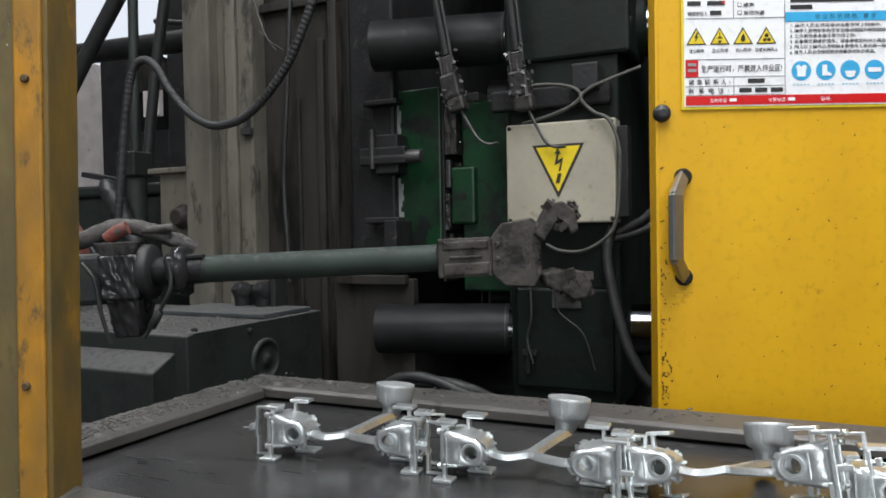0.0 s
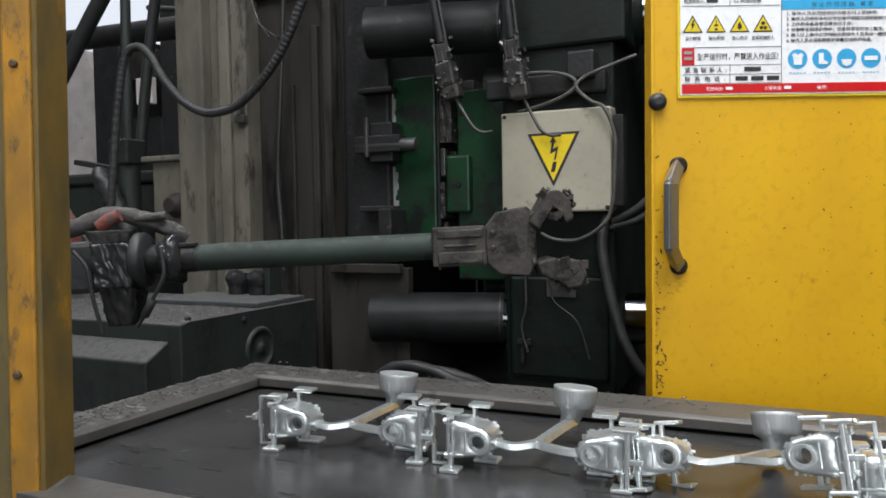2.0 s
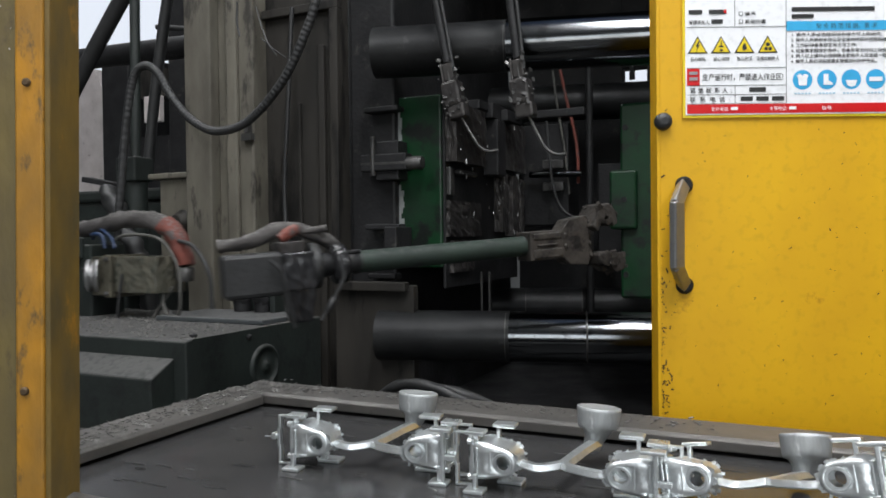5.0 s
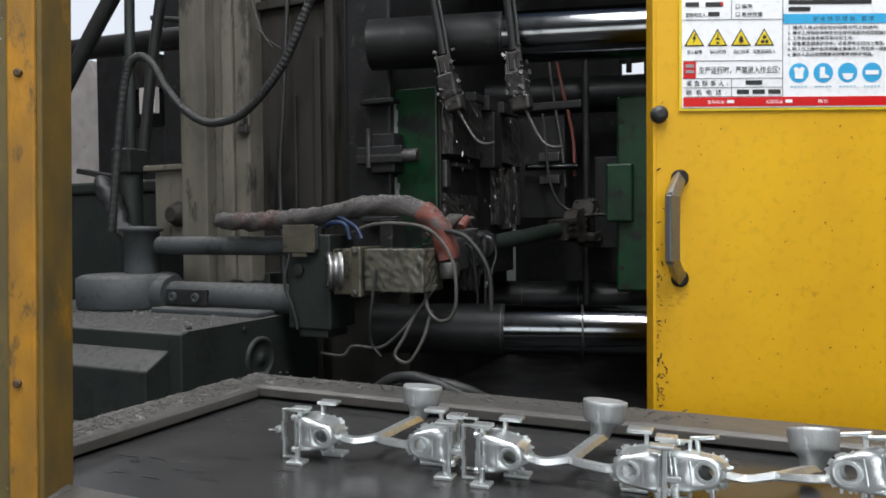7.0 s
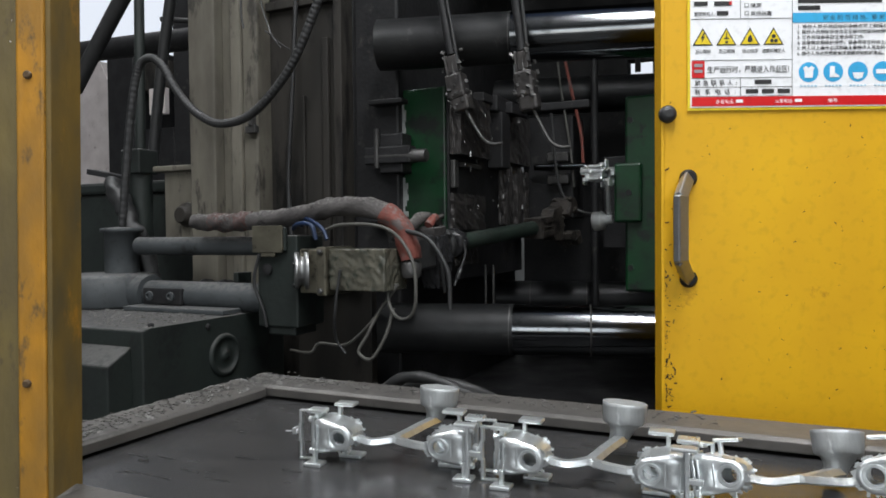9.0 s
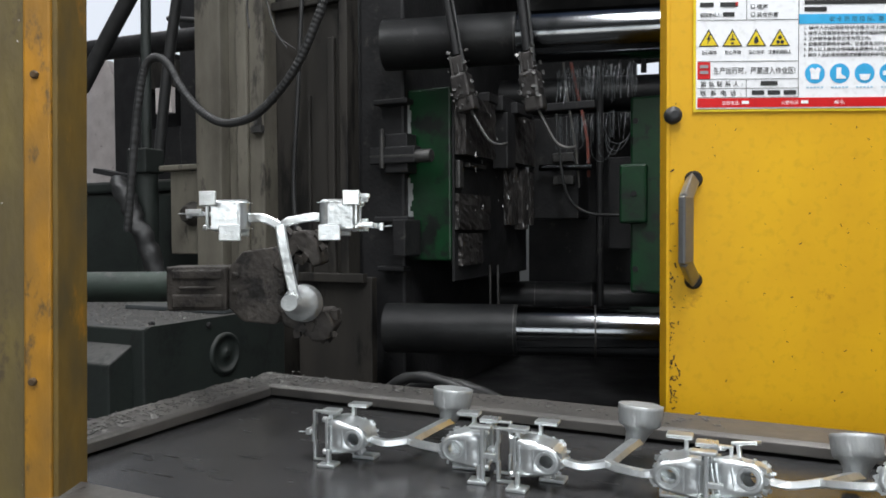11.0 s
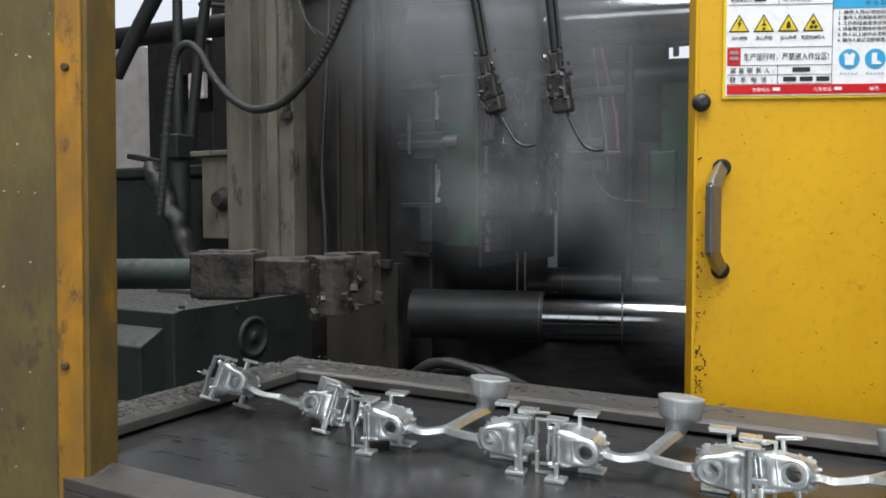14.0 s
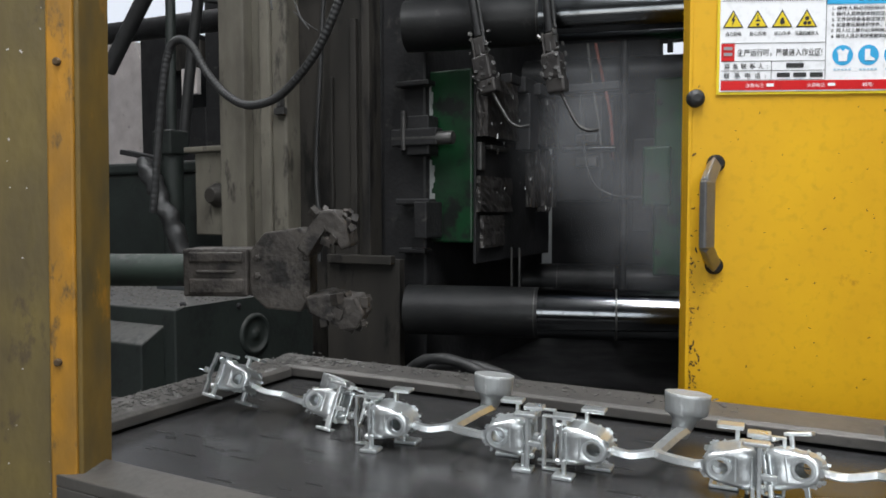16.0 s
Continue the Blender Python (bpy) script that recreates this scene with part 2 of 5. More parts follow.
def lathe(bm, profile, m=None, n=28, cap=True):
    """Turn (radius, height) pairs round z."""
    m = m or Matrix()
    rings = []
    for r, z in profile:
        rings.append([bm.verts.new(m @ Vector((r * math.cos(2 * math.pi * i / n), r * math.sin(2 * math.pi * i / n), z))) for i in range(n)])
    for a, b in zip(rings, rings[1:]):
        for i in range(n):
            bm.faces.new((a[i], a[(i + 1) % n], b[(i + 1) % n], b[i]))
    if cap:
        end_caps(bm, rings)
    return bm


def between(p, q):
    """A frame at p whose z axis runs to q."""
    d = Vector(q) - Vector(p)
    return Matrix.Translation(p) @ d.to_track_quat("Z", "Y").to_matrix().to_4x4(), d.length


def rod(bm, p, q, r, n=20, chamfer=0.0):
    m, l = between(p, q)
    c = chamfer
    prof = [(r, 0), (r, l)] if not c else [(r - c, 0), (r, c), (r, l - c), (r - c, l)]
    return lathe(bm, prof, m, n)


def spline(pts, steps=8):
    """A smooth line through the points."""
    p = [Vector(v) for v in pts]
    p = [2 * p[0] - p[1]] + p + [2 * p[-1] - p[-2]]
    out = []
    for i in range(1, len(p) - 2):
        for k in range(steps):
            t = k / steps
            a, b, c, d = p[i - 1:i + 3]
            out.append(0.5 * (2 * b + (c - a) * t + (2 * a - 5 * b + 4 * c - d) * t * t + (3 * b - a - 3 * c + d) * t ** 3))
    return out + [p[-2]]


def tube(bm, pts, r, n=10, steps=8, ribs=0.0, lumpy=0.0):
    """A hose along the points; ribs: relief of a corrugated sleeve; lumpy: unevenness."""
    line = spline(pts, steps)
    rings, side = [], None
    for i, p in enumerate(line):
        d = (line[min(i + 1, len(line) - 1)] - line[max(i - 1, 0)]).normalized()
        if side is None:
            side = d.orthogonal().normalized()
        side = (side - d * side.dot(d)).normalized()
        up = d.cross(side)
        rr = r * (1 + (ribs if i % 2 else -ribs))
        ring = []
        for k in range(n):
            a = 2 * math.pi * k / n
            w = rr * (1 + lumpy * noise.noise(p * 25 + Vector((k * 0.7, 0, 0))))
            ring.append(bm.verts.new(p + side * (w * math.cos(a)) + up * (w * math.sin(a))))
        rings.append(ring)
    for a, b in zip(rings, rings[1:]):
        for k in range(n):
            bm.faces.new((a[k], a[(k + 1) % n], b[(k + 1) % n], b[k]))
    end_caps(bm, rings)
    return bm


def plate(bm, outline, y0, y1, holes=(), bevel=0.0):
    """An outline in x and z, made thick from y0 to y1."""
    v0 = [bm.verts.new((x, y0, z)) for x, z in outline]
    v1 = [bm.verts.new((x, y1, z)) for x, z in outline]
    fs = [bm.faces.new(v0), bm.faces.new(v1[::-1])]
    for i in range(len(outline)):
        j = (i + 1) % len(outline)
        fs.append(bm.faces.new((v0[i], v1[i], v1[j], v0[j])))
    if bevel:
        es = list({e for f in fs for e in f.edges})
        bmesh.ops.bevel(bm, geom=es, offset=bevel, segments=2, affect="EDGES", profile=0.5)
    bmesh.ops.recalc_face_normals(bm, faces=bm.faces)
    return bm


def crinkled(bm, x0, x1, y0, y1, z0, z1, depth, taper=0.0, cuts=16):
    made = bmesh.ops.create_cube(bm, size=1)
    bmesh.ops.subdivide_edges(bm, edges=list({e for v in made["verts"] for e in v.link_edges}), cuts=cuts, use_grid_fill=True)
    for v in bm.verts:
        u = v.co.copy()
        p = Vector((x0 + (u.x + 0.5) * (x1 - x0), y0 + (u.y + 0.5) * (y1 - y0), z0 + (u.z + 0.5) * (z1 - z0)))
        k = 1 - taper * (0.5 - u.z)
        c = Vector(((x0 + x1) / 2, (y0 + y1) / 2, p.z))
        q = Vector((p.x * 55 + p.z * 22, p.y * 55 - p.z * 18, p.z * 16))
        ridge = 1 - abs(noise.noise(q)) * 2.2 + 0.5 * noise.noise(q * 2.3)
        side = Vector((u.x, u.y, 0))
        v.co = c + (p - c) * k + side.normalized() * depth * ridge if side.length else p
    bmesh.ops.recalc_face_normals(bm, faces=bm.faces)
    return bm


# the conveyor and the machine share one direction: x along the belt, y into the machine
LINE = pose(-0.434, 1.762, 0, 0, 0, -25)


def at(a, b, z, rx=0, ry=0, rz=0):
    return LINE @ pose(a, b, z, rx, ry, rz)

# ---- the workshop ----
def structure(name, bm, mat, label, category, m=None, smooth=False):
    ob = part(name, bm, mat, None, "", smooth)
    if m:
        ob.matrix_world = m
    return tagged(ob, label, category, "", "structure")


structure("floor", boxes((-9, 9, -6.2, 9.2, -0.2, 0)), CONCRETE, "oil-stained grey concrete workshop floor", "floor")
structure("ceiling", boxes((-9, -3.1, -6.2, 9.2, 5.5, 5.6), (-2.1, 0.0, -6.2, 9.2, 5.5, 5.6), (1.0, 2.6, -6.2, 9.2, 5.5, 5.6), (3.6, 9, -6.2, 9.2, 5.5, 5.6), (-3.1, 3.6, -6.2, -3.1, 5.505, 5.595), (-3.1, 0.0, 0.7, 1.7, 5.505, 5.595), (1.0, 3.6, 0.7, 1.7, 5.505, 5.595), (0.0, 1.0, 3.3, 9.2, 5.505, 5.595), (-3.1, 3.6, 5.5, 9.2, 5.505, 5.595)), ROOF,
          "grey sheet metal roof with open strip roof lights", "ceiling")
structure("wall_south", boxes((-9, -3.2, -6.2, -6, 0, 5.5), (2.0, 9, -6.2, -6, 0, 5.5), (-3.2, 2.0, -6.2, -6, 0, 1.4), (-3.2, 2.0, -6.2, -6, 3.8, 5.5)), PLASTER,
          "grey plastered workshop wall with a wide window opening", "wall")
structure("wall_north", boxes((-9, -6.0, 9, 9.2, 0, 5.5), (-3.2, 1.7, 9, 9.2, 0, 5.5), (3.0, 9, 9, 9.2, 0, 5.5), (1.7, 3.0, 9, 9.2, 0, 2.5), (1.7, 3.0, 9, 9.2, 4.2, 5.5), (-6.0, -3.2, 9, 9.2, 0, 1.5), (-6.0, -3.2, 9, 9.2, 4.6, 5.5)), PLASTER,
          "grey plastered workshop wall with a window opening", "wall")
structure("wall_west", boxes((-9.2, -9, -6.2, 9.2, 0, 5.5)), PLASTER, "grey plastered workshop wall", "wall")
structure("wall_east", boxes((9, 9.2, -6.2, 9.2, 0, 5.5)), PLASTER, "grey plastered workshop wall", "wall")
structure("backdrop", boxes((-8.0, 4.5, 9.6, 9.7, 0.5, 5.4)), SKYGLOW, "bright overcast daylight outside the window", "backdrop")

# ---- yellow post beside the conveyor ----
post = empty("safety_post", pose(-0.575, 1.03, 0, 0, 1.0, 0), "grimy yellow painted steel guard post, worn at the edges", "post")
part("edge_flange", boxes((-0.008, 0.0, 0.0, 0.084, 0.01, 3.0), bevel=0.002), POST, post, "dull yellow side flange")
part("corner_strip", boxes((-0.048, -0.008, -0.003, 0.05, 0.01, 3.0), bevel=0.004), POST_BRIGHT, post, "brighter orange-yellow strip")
part("web", boxes((-0.24, -0.048, 0.002, 0.05, 0.01, 3.0), bevel=0.003), POST_OLIVE, post, "olive, streaked face")
bm = boxes((-0.3, 0.03, -0.06, 0.09, 0, 0.012), bevel=0.002)
part("base_plate", bm, POST, post)
bm = bmesh.new()
lathe(bm, [(0.006, 0), (0.006, 0.003), (0.004, 0.005)], pose(-0.034, -0.003, 1.19, 90), 12)
part("rivet", bm, RUST, post, "dull rusty rivet")
bm = bmesh.new()
lathe(bm, [(0.006, 0), (0.006, 0.003), (0.004, 0.005)], pose(-0.030, -0.003, 1.62, 90), 12)
part("rivet", bm, RUST, post, "dull rusty rivet")

random.seed(31)
bm = bmesh.new()
for i in range(70):
    x, z = random.uniform(-0.235, -0.052), random.uniform(0.9, 1.9)
    s = random.uniform(0.0004, 0.0013)
    slab_on(bm, pose(x, 0.002, z, 90, random.uniform(0, 180), 0), s, s * random.uniform(0.6, 2.2), 0.0005)
tagged(part("paint_specks", bm, LIGHTCAB, post, "tiny pale paint specks"), kind="stuff")

# ---- conveyor ----
conveyor = empty("conveyor", at(0, 0, -0.005), "low belt conveyor with steel side rails crusted with dross", "conveyor")
bm = boxes((-0.06, 3.2, -0.66, 0.05, 0.97, 1.0))
part("belt", bm, BELT, conveyor, "oily black rubber belt")
random.seed(4)
bm = bmesh.new()
for i in range(150):
    x, y = random.uniform(0.02, 2.6), random.uniform(-0.62, -0.03)
    l = random.uniform(0.015, 0.05)
    slab_on(bm, pose(x, y, 1.0004, 0, 0, random.gauss(0, 4)), l / 2, 0.0012, 0.0006)
tagged(part("scuff_layer", bm, STEEL, conveyor, "thin bright scuffs on the belt"), kind="stuff")
# rails: a folded steel edge with a flat top
bm = bmesh.new()
plate(bm, [(-0.0, 1.008), (-0.0, 1.027), (-0.010, 1.033), (-0.085, 1.042), (-0.085, 0.90), (-0.07, 0.90), (-0.07, 1.008)], 0, 1, bevel=0.002)
for v in bm.verts:
    x, y, z = v.co
    v.co = Vector((y * 3.3 - 0.085, -x + 0.004, z))
bmesh.ops.recalc_face_normals(bm, faces=bm.faces)
part("rear_rail", bm, RAIL, conveyor)
bm = bmesh.new()
plate(bm, [(-0.0, 1.008), (-0.0, 1.027), (-0.010, 1.033), (-0.09, 1.042), (-0.09, 0.90), (-0.075, 0.90), (-0.075, 1.008)], -0.70, -0.004, bevel=0.002)
part("end_rail", bm, RAIL, conveyor)
part("front_rail", boxes((-0.09, 3.2, -0.735, -0.655, 1.012, 1.03), bevel=0.002), RAIL, conveyor)
part("rail_skirt", boxes((-0.09, 3.2, -0.735, -0.727, 0.90, 1.012), bevel=0.002), RAIL, conveyor)
part("rail_lip", boxes((-0.09, 3.2, -0.662, -0.655, 0.985, 1.012), bevel=0.002), RAIL, conveyor)
bm = boxes((-0.09, 3.2, -0.725, -0.71, 0.72, 0.985), bevel=0.003)
part("side_panel", bm, BLUE, conveyor, "dark blue painted side panel")
bm = boxes((-0.07, 3.2, -0.70, 0.06, 0.74, 0.93))
part("bed", bm, SOOT, conveyor)
for x in (0.05, 1.6, 3.1):
    for y in (-0.68, 0.02):
        part("leg", boxes((x, x + 0.06, y, y + 0.06, 0.005, 0.74), bevel=0.003), BLUE, conveyor)
# crust of dross on the rail tops: an uneven sheet with ragged edges, and thin flakes
def crust(bm, x0, x1, y0, y1, z, tilt, nx, ny, thick):
    grid = []
    for i in range(nx + 1):
        row = []
        for k in range(ny + 1):
            x, y = x0 + (x1 - x0) * i / nx, y0 + (y1 - y0) * k / ny
            p = Vector((x * 34, y * 34, 0))
            h = noise.noise(p) * 0.6 + noise.noise(p * 2.7) * 0.4 + noise.noise(p * 7) * 0.25
            rim = min(k, ny - k, 2) / 2
            row.append(bm.verts.new((x, y, z(x, y) - 0.003 + thick * (0.35 + h) * rim)))
        grid.append(row)
    for i in range(nx):
        for k in range(ny):
            bm.faces.new((grid[i][k], grid[i + 1][k], grid[i + 1][k + 1], grid[i][k + 1]))


bm = bmesh.new()
crust(bm, -0.09, 0.62, 0.012, 0.092, lambda x, y: 1.033 + 0.009 * (y - 0.01) / 0.075 - 0.0065 * max(0, (x - 0.1) / 0.52), 0, 200, 26, 0.005)
crust(bm, -0.094, -0.008, -0.69, 0.02, lambda x, y: 1.033 + 0.009 * (-x - 0.01) / 0.08, 0, 26, 220, 0.005)
crust(bm, -0.09, 0.2, -0.735, -0.665, lambda x, y: 1.0305, 0, 80, 22, 0.006)
random.seed(7)
for i in range(1000):
    if i % 2:
        x, y = -0.05 + random.gauss(0, 0.018), random.uniform(-0.66, 0.05)
        z = 1.033 + 0.009 * (-x - 0.01) / 0.08
    else:
        x, y = -0.08 + 1.1 * random.random() ** 2.6, 0.055 + random.gauss(0, 0.015)
        z = 1.033 + 0.009 * (y - 0.01) / 0.075
    s = random.uniform(0.001, 0.0034)
    slab_on(bm, pose(x, y, z + 0.0015, random.uniform(-14, 14), random.uniform(-14, 14), random.uniform(0, 360)), s * 1.6, s * 0.7, 0.0007)
tagged(part("dross_crust", bm, CRUST, conveyor, "flaky grey metal dross"), kind="stuff")

# ---- yellow machine door with its sign ----
door = empty("machine_door", pose(0.497, 1.70, 0), "bright yellow painted steel machine door with scratches and dirt", "door")
part("leaf", boxes((0, 1.75, 0, 0.035, 0.25, 1.968), bevel=0.004), YELLOW, door)
part("left_edge", boxes((-0.003, 0.006, -0.003, 0.05, 0.25, 1.971), bevel=0.002), YELLOW, door)
bm = bmesh.new()
lathe(bm, [(0.020, 0.0), (0.020, 0.010), (0.017, 0.016), (0.008, 0.019)], pose(0.011, -0.001, 1.658, 90), 24)
part("rubber_stop", bm, RUBBER, door, "round black rubber buffer", True)
bm = bmesh.new()
for p, q, w in (((0.027, -0.052, 1.468), (0.027, -0.052, 1.325), 0.018), ((0.058, -0.004, 1.513), (0.027, -0.050, 1.468), 0.0145), ((0.060, -0.004, 1.280), (0.027, -0.050, 1.325), 0.0145)):
    d = Vector(q) - Vector(p)
    ax = d.normalized()
    side = Vector((0.80, 0.60, 0)) - ax * ax.dot(Vector((0.80, 0.60, 0)))
    side.normalize()
    m = Matrix((side, ax.cross(side), ax)).transposed().to_4x4()
    m.translation = (Vector(p) + Vector(q)) / 2
    box(bm, -w, w, -0.009, 0.009, -d.length / 2 - 0.004, d.length / 2 + 0.004, 0.004, m)
handle = part("handle", bm, HANDLE, door, "brushed steel bar handle")
for z in (1.512, 1.281):
    bm = bmesh.new()
    lathe(bm, [(0.020, 0), (0.020, 0.006), (0.015, 0.010)], pose(0.059, -0.001, z, 90), 20)
    part("handle_foot", bm, SOOT, handle, "", True)
random.seed(12)
bm = bmesh.new()
for i in range(240):
    edge = random.random() < 0.5
    x = abs(random.gauss(0, 0.012)) + 0.003 if edge else random.uniform(0.02, 0.75)
    z = random.uniform(0.98, 1.30) if edge and random.random() < 0.75 else random.uniform(0.98, 1.75)
    s = random.uniform(0.0003, 0.0012) * (1.8 if edge else 1.1)
    slab_on(bm, pose(x, -0.0006, z, 0, random.uniform(0, 180), 0), s * random.uniform(0.7, 3.0), 0.0004, s * 0.7)
tagged(part("chipped_paint", bm, SOOT, door, "small black chips and scratches"), kind="stuff")

sign = empty("safety_sign", pose(1.051 , 1.697, 0), "white safety notice board with warning triangles, red and blue bands", "sign")
sign.matrix_world = pose(0.554, 1.6955, 1.666, 0, 0.0, 0)


def quad(x0, x1, z0, z1, y, name, mat, label="", parent=None):
    return part(name, boxes((x0, x1, y - 0.0006, y, z0, z1)), mat, parent or sign, label)


def text(body, x, z, size, mat, y=-0.006, parent=None, name="lettering", width=None):
    c = bpy.data.curves.new(name, "FONT")
    c.body, c.size, c.extrude = body, size, 0.0003
    tmp = new(name, c)
    me = bpy.data.meshes.new_from_object(tmp.evaluated_get(bpy.context.evaluated_depsgraph_get()))
    bpy.data.objects.remove(tmp)
    me.materials.clear()
    me.materials.append(mat)
    ob = new(name, me)
    ob.parent = parent or sign
    xs = [v.co.x for v in me.vertices] or [0, 1]
    k = width / (max(xs) - min(xs)) if width else 1
    ob.matrix_basis = pose(x, y, z, 90) @ Matrix.Diagonal((k, 1, 1, 1))
    return tagged(ob, "printed lettering")


def triangle_sign(x, z, w, parent, y, inner):
    """A yellow warning triangle with a black border and a drawing."""
    h = w * 0.866
    for s, mat, yy, nm in ((1.0, SIGNBLACK, y, "triangle_border"), (0.80, SIGNYELLOW, y - 0.0008, "triangle_field")):
        bm = bmesh.new()
        cz = z + h / 3
        plate(bm, [(x + s * w / 2 * dx, cz + s * h * dz) for dx, dz in ((-1, -1 / 3), (1, -1 / 3), (0, 2 / 3))], yy - 0.0004, yy)
        part(nm, bm, mat, parent)
    bm = bmesh.new()
    for o in inner:
        plate(bm, [(x + w * px, z + w * pz) for px, pz in o], y - 0.002, y - 0.0012)
    part("pictogram", bm, SIGNBLACK, parent)


def disc_outline(cx, cz, r, n=12):
    return [(cx + r * math.cos(2 * math.pi * i / n), cz + r * math.sin(2 * math.pi * i / n)) for i in range(n)]


quad(0.0, 1.05, 0.0, 0.296, 0.0, "board", SIGNYELLOW, "yellow-edged backing board")
quad(0.006, 1.044, 0.006, 0.290, -0.0012, "sheet", WHITE, "glossy white printed sheet")
quad(0.009, 1.041, 0.009, 0.030, -0.0024, "red_band", SIGNRED)
quad(0.009, 0.038, 0.073, 0.112, -0.0024, "red_square", SIGNRED)
for i in range(2):
    quad(0.014, 0.033, 0.085 + 0.013 * i, 0.092 + 0.013 * i, -0.0036, "small_print", SIGNGREY)
quad(0.238, 1.041, 0.196, 0.218, -0.0024, "blue_band", SIGNBLUE)
for x0, x1, z0, z1 in ((0.009, 0.237, 0.0725, 0.0735), (0.009, 0.237, 0.0515, 0.0525), (0.009, 0.237, 0.031, 0.032), (0.009, 0.237, 0.1125, 0.1135), (0.009, 0.237, 0.206, 0.207),
                       (0.2365, 0.2375, 0.031, 0.288), (0.119, 0.120, 0.031, 0.0725), (0.119, 0.120, 0.207, 0.288)):
    quad(x0, x1, z0, z1, -0.0024, "rule", SIGNBLACK)
bolt = [[(0.03, 0.62), (-0.10, 0.34), (-0.02, 0.34), (-0.08, 0.10), (0.10, 0.42), (0.02, 0.42), (0.09, 0.62)]]
hung = [[(-0.02, 0.62), (0.02, 0.62), (0.02, 0.4), (0.12, 0.34), (0.12, 0.3), (-0.12, 0.3), (-0.12, 0.34), (-0.02, 0.4)], [(-0.07, 0.10), (0.07, 0.10), (0.07, 0.2), (-0.07, 0.2)]]
palm = [[(-0.12, 0.2), (-0.02, 0.12), (0.12, 0.2), (0.06, 0.44), (-0.0, 0.5), (-0.08, 0.4)]]
gears = [disc_outline(0.0, 0.42, 0.1), disc_outline(-0.09, 0.2, 0.09), disc_outline(0.11, 0.2, 0.09)]
for i, (inner, words, w) in enumerate(((bolt, "当心触电", 0.034), (hung, "当心吊物", 0.036), (palm, "当心伤手", 0.036), (gears, "注意机械伤人", 0.052))):
    x = 0.034 + 0.0535 * i
    triangle_sign(x, 0.1465, 0.046, sign, -0.0024, inner)
    text(words, x - w / 2, 0.130, 0.010, SIGNBLACK, -0.0028, width=w)
text("生产运行时，严禁进入作业区!", 0.044, 0.0855, 0.0175, SIGNBLACK, -0.0028, width=0.185)
for k, word in enumerate("紧急联系人"):
    text(word, 0.015 + 0.0185 * k, 0.0568, 0.0135, SIGNBLACK, -0.0028, width=0.0128)
text(":", 0.1085, 0.0568, 0.0135, SIGNBLACK, -0.0028)
for k, word in enumerate("联系电话"):
    text(word, 0.015 + 0.0225 * k, 0.0363, 0.0135, SIGNBLACK, -0.0028, width=0.0128)
text(":", 0.1055, 0.0363, 0.0135, SIGNBLACK, -0.0028)
text("安 全 防 范 措 施、要 求", 0.305, 0.202, 0.012, SIGNBLACK, -0.0028, width=0.14)
for i, (words, x, w) in enumerate((("急救电话:", 0.064, 0.040), ("火警电话:", 0.198, 0.040), ("编号:", 0.318, 0.024))):
    text(words, x, 0.0155, 0.010, WHITE, -0.0028, width=w)
quad(0.152, 0.190, 0.058, 0.068, -0.0024, "blank_bar", SIGNBLACK)
for k in range(3):
    quad(0.132 + 0.036 * k, 0.160 + 0.036 * k, 0.037, 0.047, -0.0024, "blank_bar", SIGNBLACK)
for x in (0.109, 0.243):
    quad(x, x + 0.016, 0.0165, 0.0235, -0.0034, "blank_bar", WHITE)
RULES = ("1. 操作人员必须经培训合格方可上岗操作;", "2. 操作人员熟知本岗位安全操作规程并按规程操作;", "3. 工作前设备各部正常方可工作;",
         "4. 设备需定期维护保养，设备异常及时向上报告;", "5. 两人以上操作必须明确主要操作人员及统一指挥;", "6. 操作人员必须按照要求穿戴劳动防护用品。")
for i, (words, length) in enumerate(zip(RULES, (0.206, 0.232, 0.150, 0.222, 0.232, 0.196))):
    text(words, 0.248, 0.1835 - 0.0122 * i, 0.0095, SIGNBLACK, -0.0028, width=length)
for i in range(5):
    bm = bmesh.new()
    lathe(bm, [(0.0225, 0), (0.0225, 0.0008)], pose(0.2745 + 0.056 * i, -0.0016, 0.084, 90), 28)
    part("duty_disc", bm, SIGNBLUE, sign)
    bm = bmesh.new()
    cx, cz = 0.2745 + 0.056 * i, 0.084
    shapes = ([[(cx - 0.013, cz + 0.010), (cx - 0.006, cz + 0.014), (cx, cz + 0.009), (cx + 0.006, cz + 0.014), (cx + 0.013, cz + 0.010), (cx + 0.010, cz + 0.002), (cx + 0.009, cz - 0.013), (cx - 0.009, cz - 0.013), (cx - 0.010, cz + 0.002)]],
              [[(cx - 0.008, cz + 0.013), (cx + 0.003, cz + 0.013), (cx + 0.003, cz - 0.002), (cx + 0.013, cz - 0.008), (cx + 0.013, cz - 0.012), (cx - 0.008, cz - 0.012)]],
              [[(cx - 0.013, cz - 0.002), (cx + 0.013, cz - 0.002), (cx + 0.009, cz - 0.014), (cx, cz - 0.017), (cx - 0.009, cz - 0.014)]],
              [[(cx - 0.015, cz - 0.005), (cx + 0.015, cz - 0.005), (cx + 0.015, cz + 0.005), (cx - 0.015, cz + 0.005)]],
              [disc_outline(cx, cz, 0.009)])[i]
    for o in shapes:
        plate(bm, o, -0.0034, -0.0026)
    part("duty_pictogram", bm, WHITE, sign)
    for k in range(5):
        quad(cx - 0.019 + 0.008 * k, cx - 0.014 + 0.008 * k, 0.051, 0.0545, -0.0024, "small_print", SIGNPALE)
